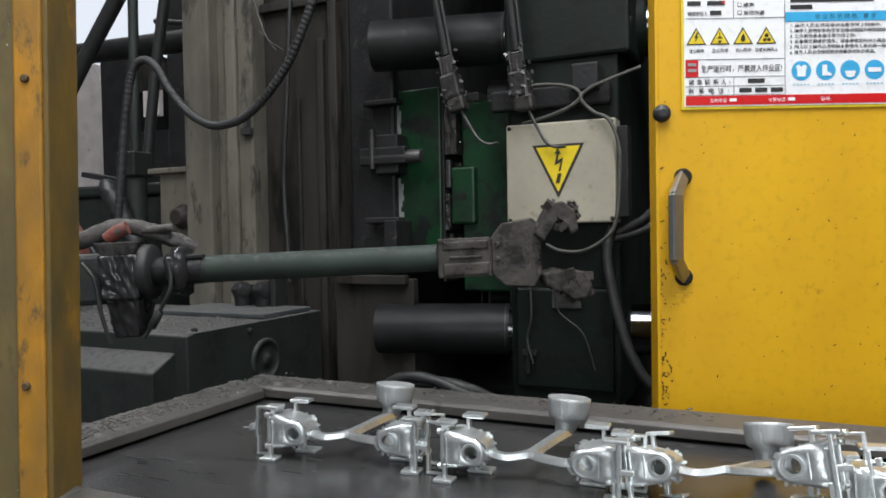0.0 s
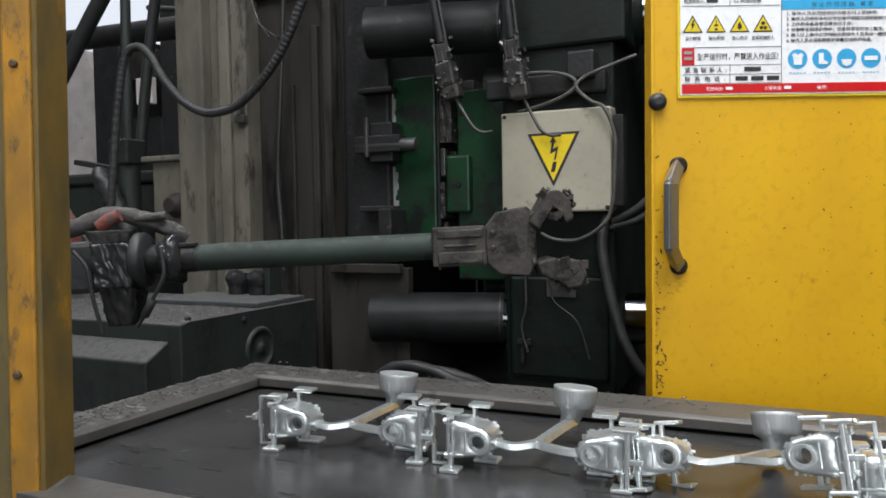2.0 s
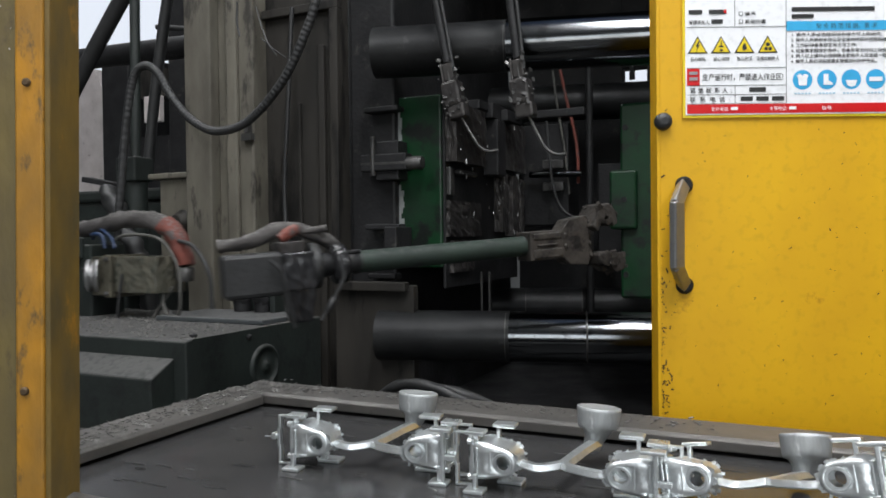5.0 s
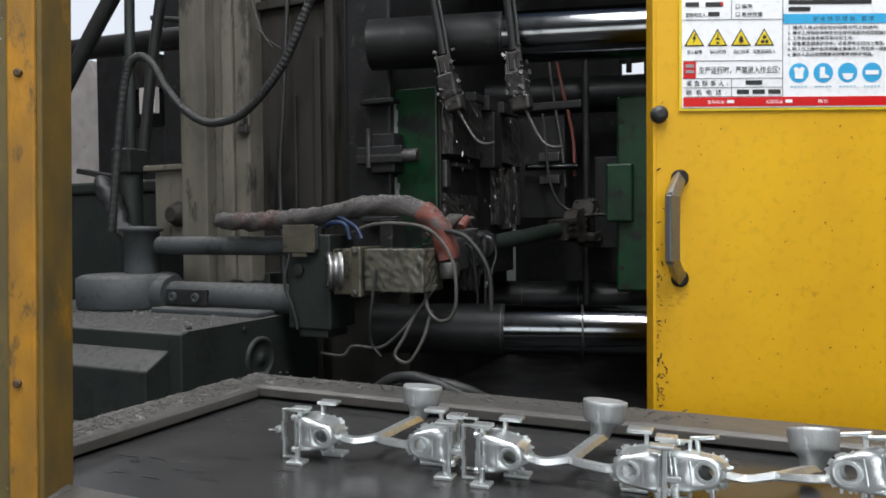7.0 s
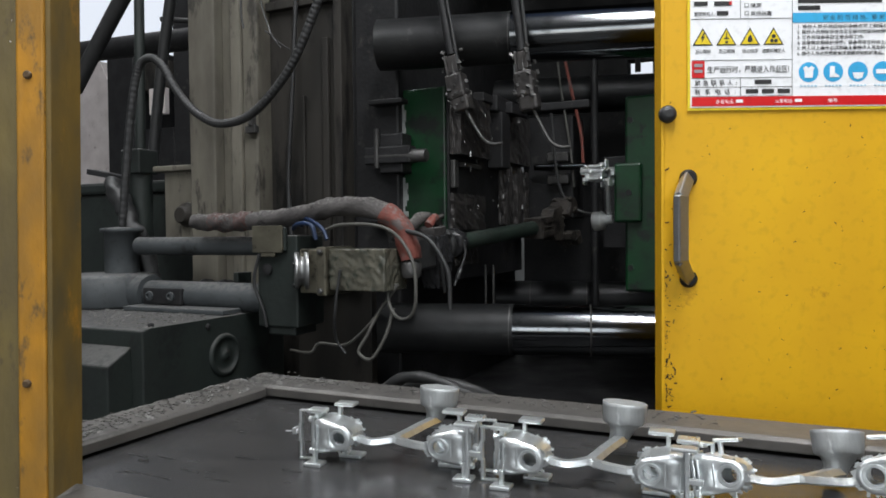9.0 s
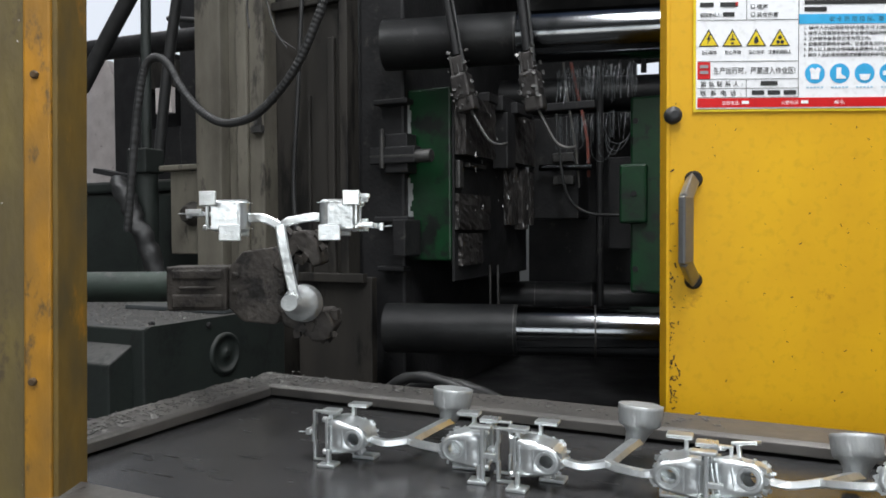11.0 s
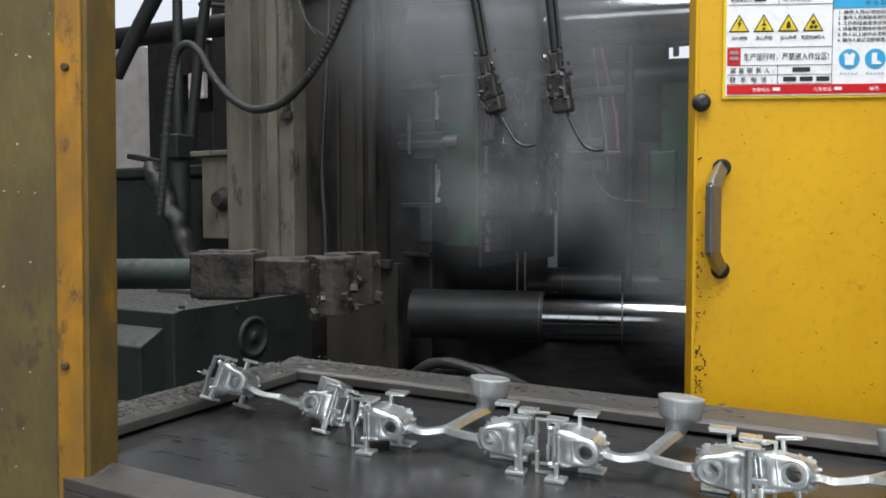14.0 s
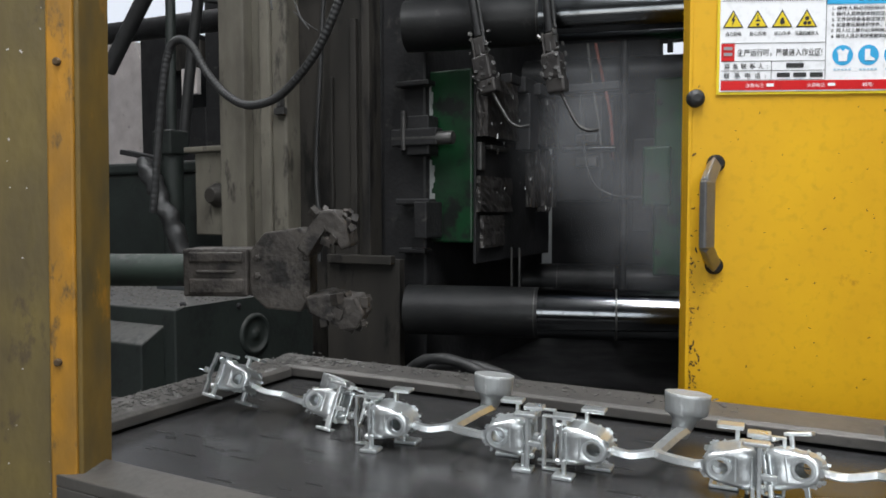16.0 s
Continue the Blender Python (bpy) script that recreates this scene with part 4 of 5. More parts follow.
part("body", boxes((-0.6, 1.12, 0.0, 0.5, 0, 1.60), bevel=0.02), BASEGREEN, slab)
part("lid", boxes((-0.62, 1.14, -0.02, 0.52, 1.60, 1.66), bevel=0.015), BASEGREEN, slab)
bent = empty("bent_hose", at(0, 0, 0), "thick dusty bent rubber hose beside the column", "hose")
bm = tube(bmesh.new(), [(-1.62, 0.95, 1.62), (-1.58, 0.92, 1.60), (-1.50, 0.9, 1.53), (-1.46, 0.9, 1.43), (-1.40, 0.9, 1.36), (-1.36, 0.92, 1.2), (-1.36, 0.95, 1.0)], 0.038, 14, 10, lumpy=0.45)
part("sleeve", bm, RUBBER, bent, "", True)

# ---- extractor: base block with bolts and cap ----
robot = empty("extractor_robot", at(0, 0, 0), "dusty extractor robot with a long arm, hoses and a slag-crusted gripper", "robot")
base = new("carriage")
base.parent = robot


def long_block(profile, x0, x1, bevel):
    """A profile in y and z, drawn out along x."""
    bm = bmesh.new()
    plate(bm, profile, x0, x1, bevel=bevel)
    for v in bm.verts:
        v.co = Vector((v.co.y, v.co.x, v.co.z))
    bmesh.ops.recalc_face_normals(bm, faces=bm.faces)
    return bm


part("block", long_block([(0.24, 0.0), (0.24, 1.095), (0.27, 1.10), (0.94, 1.10), (0.94, 0.0)], -1.75, -0.48, 0.006), BASEGREEN, base)
part("step", long_block([(0.15, 0.0), (0.15, 0.995), (0.243, 1.045), (0.243, 0.0)], -1.75, -0.53, 0.006), BASEGREEN, base, "sloping lower step")
part("slide_rail", boxes((-1.0, -0.50, 0.62, 0.90, 1.10, 1.118), bevel=0.004), ARMGREY, base, "dusty flat slide plate")
for x in (-0.51, -1.2):
    part("edge_screw", lathe(bmesh.new(), [(0.011, 0), (0.011, 0.008), (0.006, 0.012)], pose(x, 0.30, 1.10), 8), SOOT, base)
part("edge_screw", lathe(bmesh.new(), [(0.011, 0), (0.011, 0.008), (0.006, 0.012)], pose(-0.482, 0.52, 1.075, 0, 90, 0), 8), SOOT, base)
bm = bmesh.new()
lathe(bm, [(0.074, -0.02), (0.076, 0.010), (0.070, 0.016), (0.060, 0.017), (0.059, 0.013), (0.018, 0.013), (0.016, 0.018), (0.006, 0.019)], pose(-0.486, 0.60, 0.965, 0, 90, 0), 36)
part("cap", bm, BASEGREEN, base, "round cover cap", True)
for x in (-0.79, -0.69):
    bm = bmesh.new()
    rod(bm, (x, 0.86, 1.095), (x, 0.86, 1.175), 0.034, 16)
    lathe(bm, [(0.04, 0), (0.04, 0.012), (0.030, 0.02), (0.028, 0.04), (0.015, 0.05)], pose(x, 0.86, 1.17, 60), 20)
    part("eye_bolt", bm, SOOT, base, "", True)
part("stop_plate", boxes((-0.645, -0.62, 0.84, 0.92, 1.08, 1.24), (-0.82, -0.63, 0.89, 0.92, 1.08, 1.2), bevel=0.004), BASEGREEN, base)
random.seed(15)
bm = bmesh.new()
for i in range(900):
    x, y = random.uniform(-1.5, -0.49), random.uniform(0.26, 0.92)
    s = random.uniform(0.0015, 0.005)
    slab_on(bm, pose(x, y, 1.1005, random.uniform(-20, 20), random.uniform(-20, 20), random.uniform(0, 180)), s, s, s * 0.5)
tagged(part("dust_layer", bm, CRUST, base, "crumbs of metal dust"), kind="stuff")
part("rear_bracket", boxes((-0.44, -0.10, 0.98, 1.02, 0.75, 1.22), (-0.42, -0.12, 0.95, 0.985, 1.20, 1.235), bevel=0.004), PANEL, base)
part("column", boxes((-2.6, -2.2, 0.55, 0.95, 0, 1.02), bevel=0.02), BASEGREEN, robot)
for i, pts in enumerate(([(-0.12, 0.7, 0.84), (0.0, 0.66, 0.92), (0.12, 0.65, 0.93), (0.25, 0.68, 0.88), (0.4, 0.8, 0.8)], [(-0.1, 0.75, 0.82), (0.05, 0.7, 0.90), (0.2, 0.72, 0.9), (0.35, 0.8, 0.82)])):
    h = empty("floor_hose", at(0, 0, 0), "dusty black hose lying beside the conveyor", "hose")
    part("sleeve", tube(bmesh.new(), pts, 0.018, 10, 10, lumpy=0.2), RUBBER, h, "", True)
shelf = empty("drip_tray", at(0, 0, 0), "dark oily drip tray between extractor and die", "tray")
part("tray", boxes((-0.10, 2.6, 0.25, 0.95, 0.62, 0.66), (-0.10, 2.6, 0.25, 0.27, 0.0, 0.70), bevel=0.004), SOOT, shelf)

# ---- extractor: sliding forearm and swinging wrist with the gripper ----
# forearm: origin at its wrist end, x towards the wrist
forearm = new("forearm")
forearm.parent = robot
bm = bmesh.new()
rod(bm, (-0.86, 0, -0.065), (-0.2, 0, -0.065), 0.054, 28, 0.004)
part("lower_tube", bm, ARMGREY, forearm, "", True)
bm = bmesh.new()
rod(bm, (-0.95, 0.06, 0.125), (-0.2, 0.06, 0.125), 0.036, 24)
part("upper_tube", bm, ARMGREY, forearm, "", True)
bm = bmesh.new()
lathe(bm, [(0.19, -0.115), (0.195, -0.105), (0.195, 0.0), (0.175, 0.012), (0.02, 0.014)], pose(-1.06, 0, 0.0), 44)
lathe(bm, [(0.07, 0.01), (0.07, 0.18), (0.085, 0.185), (0.085, 0.20), (0.02, 0.205)], pose(-1.05, 0.06, 0.0), 28)
lathe(bm, [(0.075, 0), (0.075, 0.08)], pose(-0.9, 0, -0.065, 0, 90, 0), 28)
part("elbow_housing", bm, ARMGREY, forearm, "round dusty elbow housing", True)
part("pad", boxes((-0.80, -0.60, -0.066, -0.045, -0.10, -0.035), bevel=0.006), SOOT, forearm, "dark bolted pad")
for x in (-0.76, -0.65):
    part("pad_bolt", lathe(bmesh.new(), [(0.018, 0), (0.018, 0.008), (0.010, 0.010), (0.009, 0.004)], pose(x, -0.066, -0.066, 90), 12), ARMGREY, forearm)
part("end_plate", boxes((-0.235, -0.06, -0.06, 0.10, -0.16, 0.165), (-0.2, -0.08, -0.05, 0.08, -0.19, -0.16), (-0.22, -0.10, -0.075, -0.058, 0.11, 0.195), bevel=0.006), BASEGREEN, forearm)
bm = bmesh.new()
lathe(bm, [(0.02, 0), (0.02, 0.01), (0.01, 0.012)], pose(-0.185, -0.062, 0.045, 90), 12)
part("grease_plug", bm, SOOT, forearm)
part("cover_plate", boxes((-0.236, -0.105, -0.086, -0.078, 0.105, 0.20), (-0.20, -0.14, -0.084, -0.076, 0.09, 0.105), bevel=0.002), BRASS, forearm, "chipped bare metal plate")
bm = tube(bmesh.new(), [(-0.60, 0.02, 0.22), (-0.45, 0.0, 0.215), (-0.3, 0.0, 0.22), (-0.1, 0.0, 0.235), (0.05, 0.0, 0.262), (0.20, 0.02, 0.255), (0.31, 0.03, 0.185), (0.34, 0.03, 0.08)], 0.032, 14, 9, lumpy=0.4)
part("wrapped_hose", bm, HOSE, forearm, "dusty wrapped hose bundle", True)
bm = tube(bmesh.new(), [(-0.50, 0.0, 0.216), (-0.40, 0.0, 0.216), (-0.31, 0.0, 0.221)], 0.0335, 14, 9, lumpy=0.4)
part("faded_wrap", bm, REDDULL, forearm, "dull red tape wrap on the hose", True)
bm = tube(bmesh.new(), [(0.245, 0.022, 0.236), (0.292, 0.026, 0.205), (0.325, 0.03, 0.15), (0.34, 0.03, 0.08)], 0.038, 14, 6, lumpy=0.3)
part("red_sleeve", bm, REDSLEEVE, forearm, "faded red hose sleeve", True)
part("gearbox", boxes((-0.04, 0.035, -0.075, 0.085, -0.035, 0.118), (0.035, 0.075, -0.085, 0.09, -0.042, 0.125), bevel=0.006), BRASS, forearm, "bare metal gearbox with a square flange")
for z in (-0.025, 0.108):
    part("flange_bolt", lathe(bmesh.new(), [(0.010, 0), (0.010, 0.008), (0.005, 0.011)], pose(0.055, -0.085, z, 90), 6), STEEL, forearm)
bm = bmesh.new()
rod(bm, (0.07, 0.005, 0.048), (0.29, 0.005, 0.048), 0.066, 32, 0.006)
part("drive_motor", bm, DARKGREEN, forearm, "green motor body", True)
part("film_cover", crinkled(bmesh.new(), 0.085, 0.295, -0.070, 0.076, -0.022, 0.118, 0.006, 0.0, 24), BRASSFILM, forearm, "dusty crumpled plastic film over the motor", True)
bm = bmesh.new()
lathe(bm, [(0.070, -0.01), (0.070, 0.004), (0.052, 0.006), (0.052, 0.020), (0.064, 0.022), (0.064, 0.036), (0.050, 0.040), (0.042, 0.022), (0.012, 0.020), (0.010, 0.028)], pose(-0.030, -0.055, 0.043, 90, 0, -52), 36)
part("motor_flange", bm, HANDLE, forearm, "worn bright round flange", True)
for k in range(4):
    a = math.pi / 2 * k + 0.5
    m = pose(-0.030, -0.055, 0.043, 90, 0, -52) @ pose(0.056 * math.cos(a), 0.056 * math.sin(a), 0.036)
    part("flange_screw", lathe(bmesh.new(), [(0.007, 0), (0.007, 0.007), (0.004, 0.009)], m, 6), SOOT, forearm)
bm = bmesh.new()
lathe(bm, [(0.03, 0), (0.034, 0.01), (0.034, 0.05), (0.026, 0.055)], pose(0.342, 0.03, 0.02), 16)
part("hose_coupling", bm, STEEL, forearm, "", True)
for pts, r, mat in (([(0.0, -0.02, 0.17), (0.12, -0.05, 0.2), (0.30, -0.06, 0.185), (0.39, -0.06, 0.09), (0.405, -0.06, -0.04), (0.38, -0.05, -0.10), (0.33, -0.04, -0.11), (0.29, -0.03, -0.07), (0.28, -0.02, 0.0)], 0.006, PALECABLE),
                    ([(0.33, 0.0, 0.18), (0.42, 0.0, 0.15), (0.49, 0.0, 0.05), (0.50, 0.0, -0.08)], 0.008, RUBBER),
                    ([(0.31, 0.0, 0.0), (0.24, -0.02, -0.10), (0.21, -0.04, -0.17), (0.18, -0.05, -0.23), (0.23, -0.05, -0.25), (0.28, -0.04, -0.17), (0.30, -0.02, -0.08)], 0.006, PALECABLE),
                    ([(0.30, 0.0, 0.0), (0.24, -0.02, -0.10), (0.16, -0.02, -0.18), (0.10, -0.02, -0.215), (0.0, -0.02, -0.215), (-0.04, -0.02, -0.25), (-0.14, 0.0, -0.25)], 0.005, PALECABLE),
                    ([(0.13, -0.08, 0.05), (0.11, -0.085, -0.1), (0.09, -0.05, -0.19), (0.12, -0.04, -0.24)], 0.005, RUBBER),
                    ([(0.02, -0.06, 0.15), (0.0, -0.06, 0.20), (-0.06, -0.05, 0.205), (-0.12, 0.0, 0.19)], 0.008, BLUECABLE), ([(0.06, -0.05, 0.15), (0.03, -0.04, 0.19), (-0.05, -0.02, 0.225), (-0.10, 0.02, 0.20)], 0.007, BLUECABLE),
                    ([(-0.21, -0.08, 0.1), (-0.23, -0.085, 0.0), (-0.2, -0.075, -0.1), (-0.19, -0.07, -0.16)], 0.006, RUBBER)):
    part("cable", tube(bmesh.new(), pts, r, 8), mat, forearm, "", True)

# wrist: x along the arm to the gripper
wrist = new("wrist")
wrist.parent = robot
bm = bmesh.new()
rod(bm, (0.35, 0, 0), (1.25, 0, 0.0), 0.038, 32)
part("arm_tube", bm, ARMGREEN, wrist, "long dusty green arm tube", True)
# gripper block, six-sided head plate and two claws
part("gripper_block", boxes((1.235, 1.40, -0.055, 0.055, -0.056, 0.052), (1.25, 1.39, -0.06, 0.06, 0.02, 0.045), (1.25, 1.39, -0.06, 0.06, -0.05, -0.015), (1.27, 1.37, -0.062, 0.062, -0.004, 0.004), bevel=0.005), GRIP, wrist, "slag-dusted gripper block")
bm = bmesh.new()
plate(bm, [(1.40, -0.05), (1.44, -0.085), (1.53, -0.085), (1.555, -0.05), (1.555, 0.07), (1.53, 0.092), (1.44, 0.088), (1.40, 0.045)], -0.04, 0.04, bevel=0.004)
part("gripper_head", bm, GRIP, wrist, "octagonal slag-covered gripper head")
for x in (1.42, 1.545):
    for z in (-0.05, -0.01, 0.03, 0.07):
        if x > 1.5 or abs(z) < 0.04:
            part("head_bolt", lathe(bmesh.new(), [(0.009, 0), (0.009, 0.006), (0.004, 0.008)], pose(x, -0.04, z, 90), 6), GRIP, wrist)
bm = bmesh.new()
plate(bm, [(1.53, 0.05), (1.56, 0.09), (1.585, 0.125), (1.62, 0.13), (1.655, 0.105), (1.665, 0.055), (1.64, 0.045), (1.625, 0.085), (1.60, 0.095), (1.58, 0.07), (1.56, 0.03)], -0.085, 0.05, bevel=0.006)
part("claw", bm, GRIP, wrist, "slag-crusted claw")
bm = bmesh.new()
for i in range(40):
    p = (random.uniform(1.57, 1.67), random.uniform(-0.088, 0.05), random.uniform(0.06, 0.13))
    s = random.uniform(0.004, 0.010)
    box(bm, -s, s, -s, s, -s, s, m=pose(*p, random.uniform(0, 90), random.uniform(0, 90), 0))
tagged(part("slag_crust", bm, GRIP, wrist), kind="stuff")
bm = bmesh.new()
plate(bm, [(1.55, -0.05), (1.60, -0.04), (1.64, -0.055), (1.68, -0.05), (1.70, -0.085), (1.68, -0.115), (1.64, -0.12), (1.61, -0.09), (1.56, -0.085)], -0.085, 0.05, bevel=0.006)
part("claw", bm, GRIP, wrist, "slag-crusted claw")
bm = bmesh.new()
for i in range(40):
    p = (random.uniform(1.58, 1.70), random.uniform(-0.088, 0.05), random.uniform(-0.12, -0.05))
    s = random.uniform(0.004, 0.012)
    box(bm, -s, s, -s, s, -s, s, m=pose(*p, random.uniform(0, 90), random.uniform(0, 90), 0))
tagged(part("slag_crust", bm, GRIP, wrist), kind="stuff")


for ob in wrist.children:
    for v in ob.data.vertices:
        x, y, z = v.co
        x = x * 0.85 if x < 0.24 else 0.204 + (x - 0.24) * 0.639 if x < 1.235 else 0.84 + (x - 1.235) * 0.76
        v.co = Vector((x, y * 0.8, z * (0.85 if x < 1.05 else 0.92)))


# motor in crinkled plastic film, round flanges and hose stubs at the root of the tube
part("motor", crinkled(bmesh.new(), 0.060, 0.143, -0.055, 0.055, -0.060, 0.044, 0.006), PLASTIC, wrist, "motor wrapped in glossy black plastic film", True)
part("motor_skirt", crinkled(bmesh.new(), 0.066, 0.142, -0.050, 0.050, -0.150, -0.058, 0.005, 0.35), PLASTIC, wrist, "torn plastic film hanging down", True)
part("gearbox", boxes((-0.10, 0.064, -0.045, 0.045, -0.07, 0.05), bevel=0.012), RUBBER, wrist)
bm = bmesh.new()
lathe(bm, [(0.030, 0), (0.062, 0.001), (0.0655, 0.005), (0.0655, 0.022), (0.062, 0.028), (0.030, 0.030)], pose(0.138, 0, 0, 0, 90, 0), 40)
part("flange", bm, RUBBER, wrist, "dark round flange disc", True)
bm = bmesh.new()
lathe(bm, [(0.034, 0), (0.036, 0.02), (0.030, 0.045)], pose(0.165, 0, 0, 0, 90, 0), 24)
part("hub", bm, SOOT, wrist, "", True)
bm = bmesh.new()
lathe(bm, [(0.035, 0), (0.052, 0.002), (0.057, 0.010), (0.054, 0.020), (0.058, 0.028), (0.053, 0.040), (0.034, 0.046)], pose(0.205, 0, 0, 0, 90, 0), 36)
for v in bm.verts:
    n3 = noise.noise(v.co * 45)
    v.co += Vector((0.008 * n3, 0.006 * n3, -0.007 * n3))
part("film_wrap", bm, PLASTIC, wrist, "bunched black plastic film", True)
bm = bmesh.new()
rod(bm, (0.235, 0, 0), (0.283, 0, 0), 0.0335, 28, 0.002)
part("black_collar", bm, SOOT, wrist, "", True)
part("tape_end", boxes((0.232, 0.288, -0.026, -0.004, 0.026, 0.037), bevel=0.003), SOOT, wrist)
bm = crinkled(bmesh.new(), 0.050, 0.122, -0.05, 0.045, 0.044, 0.074, 0.004, 0.15, 8)
part("dusty_lid", bm, HOSE, wrist, "lid thick with grey dust", True)
bm = tube(bmesh.new(), [(-0.10, 0.03, 0.075), (0.0, 0.02, 0.085), (0.08, 0.02, 0.112), (0.14, 0.03, 0.100), (0.20, 0.045, 0.070), (0.24, 0.06, 0.045)], 0.018, 12, 8, lumpy=0.5)
part("hose_end", bm, HOSE, wrist, "sagging dusty hose", True)
bm = bmesh.new()
rod(bm, (0.13, 0.02, 0.098), (0.205, 0.025, 0.104), 0.010, 12, 0.002)
part("hose_stub", bm, HOSE, wrist, "", True)
bm = tube(bmesh.new(), [(0.062, -0.015, 0.082), (0.085, -0.015, 0.098), (0.110, -0.012, 0.108)], 0.016, 12, 5)
part("red_cap", bm, REDSLEEVE, wrist, "red plastic cap", True)
for pts, r in (([(0.02, -0.06, 0.03), (0.05, -0.066, -0.01), (0.06, -0.066, -0.08), (0.075, -0.06, -0.16)], 0.005), ([(0.215, -0.05, 0.03), (0.222, -0.058, -0.03), (0.20, -0.056, -0.075), (0.165, -0.05, -0.13), (0.15, -0.05, -0.15)], 0.005)):
    part("cable", tube(bmesh.new(), pts, r, 8), RUBBER, wrist, "", True)
bm = bmesh.new()
rod(bm, (0.192, -0.054, -0.09), (0.168, -0.051, -0.128), 0.010, 12, 0.002)
part("cable_gland", bm, RUBBER, wrist, "", True)


# ---- castings ----
def cheek(bm, outline, hole, y0, y1, n=44):
    """A flat cheek round a hole at the origin, bounded by an outline that can be seen whole from the hole."""
    rings = [[], [], [], [], []]
    swell = 0.0035 if y0 < y1 else -0.0035
    m = len(outline)
    for k in range(n):
        a = 2 * math.pi * k / n
        d = Vector((math.cos(a), math.sin(a)))
        best = 0.02
        for i in range(m):
            p, q = Vector(outline[i]), Vector(outline[(i + 1) % m])
            e = q - p
            det = d.x * -e.y + e.x * d.y
            if abs(det) > 1e-9:
                s = (p.x * -e.y + e.x * p.y) / det
                u = (d.x * p.y - d.y * p.x) / det
                if s > 0 and -1e-6 <= u <= 1 + 1e-6:
                    best = s
        for ring, r, y in ((rings[0], hole + 0.003, y0), (rings[4], 0.45 * hole + 0.55 * best, y0 - swell), (rings[1], best, y0 + 0.5 * swell), (rings[2], best, y1), (rings[3], hole, y1)):
            ring.append(bm.verts.new((d.x * r, y, d.y * r)))
    for a, b in ((0, 4), (4, 1), (1, 2), (2, 3), (3, 0)):
        for k in range(n):
            f = bm.faces.new((rings[a][k], rings[a][(k + 1) % n], rings[b][(k + 1) % n], rings[b][k]))
            f.smooth = 4 in (a, b)


def bracket_mesh(mirrored):
    """Cast bracket; the eye's axis is the origin and the bracket extends to negative x. y is depth, z is up from the eye's centre.
    Its mirror image extends to positive x."""
    bm = bmesh.new()
    arc = [(0.0225 * math.cos(radians(a)), 0.0225 * math.sin(radians(a))) for a in range(-80, 81, 16)]
    outline = arc + [(-0.010, 0.0255), (-0.026, 0.0305), (-0.040, 0.031), (-0.050, 0.027), (-0.051, 0.014), (-0.046, 0.006), (-0.047, -0.006), (-0.052, -0.014), (-0.052, -0.026), (-0.042, -0.029), (-0.026, -0.027), (-0.010, -0.024)]
    for y0, y1 in ((-0.027, -0.022), (0.027, 0.022)):
        cheek(bm, outline, 0.0105, y0, y1)
    # raised rim round the eye
    for y, s in ((-0.027, -1), (0.027, 1)):
        lathe(bm, [(0.0105, 0.0), (0.0165, 0.0), (0.0150, 0.0035), (0.0115, 0.0035)], pose(0, y, 0, 90 if s < 0 else -90), 24, cap=False)
    # rolled wall that joins the cheeks over and under the eye
    band = [(-0.044, 0.029), (-0.026, 0.0295), (-0.010, 0.0245)] + arc[::-1] + [(-0.010, -0.0235), (-0.044, -0.027)]
    loops = []
    for x, z in band:
        s = 0.86
        loops.append([bm.verts.new(v) for v in ((x, -0.023, z), (x, 0.023, z), (x * (s if x > 0 else 1), 0.023, z * s), (x * (s if x > 0 else 1), -0.023, z * s))])
    for a, b in zip(loops, loops[1:]):
        for k in range(4):
            bm.faces.new((a[k], a[(k + 1) % 4], b[(k + 1) % 4], b[k]))
    box(bm, -0.032, -0.028, -0.023, 0.023, -0.025, 0.027)
    # open end frame with four screw bosses
    for y0, y1, z0, z1 in ((-0.026, -0.019, -0.030, 0.033), (0.019, 0.026, -0.030, 0.033), (-0.019, 0.019, 0.026, 0.033), (-0.019, 0.019, -0.030, -0.023)):
        box(bm, -0.054, -0.048, y0, y1, z0, z1, 0.0015)
    for y in (-0.0225, 0.0225):
        for z in (-0.0265, 0.0295):
            lathe(bm, [(0.0052, 0), (0.0052, 0.005), (0.002, 0.007)], pose(-0.053, y, z, 0, -90, 0), 10)
    # thin hoop, slightly bowed, with its upper and lower arms
    hy = 0.026 if mirrored else 0.0
    for z0, z1, x in ((-0.044, -0.014, -0.0835), (-0.016, 0.016, -0.0855), (0.014, 0.040, -0.0835)):
        box(bm, x - 0.0026, x + 0.0026, hy - 0.010, hy, z0, z1, 0.001)
    box(bm, -0.0855, -0.062, hy - 0.009, hy - 0.001, 0.0365, 0.0405, 0.001)
    box(bm, -0.066, -0.034, hy - 0.020, hy + 0.006, 0.038, 0.0445, 0.0018)
    box(bm, -0.052, -0.044, hy - 0.016, hy - 0.004, 0.028, 0.040, 0.001)
    box(bm, -0.0855, -0.056, hy - 0.012, hy - 0.003, -0.0475, -0.0435, 0.001)
    if mirrored:
        # upright bar on the near corner with its tab and cross arm
        box(bm, -0.055, -0.049, -0.042, -0.034, -0.047, 0.042, 0.0012)
        box(bm, -0.066, -0.030, -0.044, -0.026, 0.040, 0.046, 0.0018)
        box(bm, -0.074, -0.050, -0.041, -0.033, -0.006, 0.002, 0.001)
    # near foot on a strut
    box(bm, -0.060, -0.028, -0.046, -0.018, -0.0480, -0.0420, 0.0018)
    box(bm, -0.047, -0.041, -0.036, -0.026, -0.044, -0.020, 0.001)
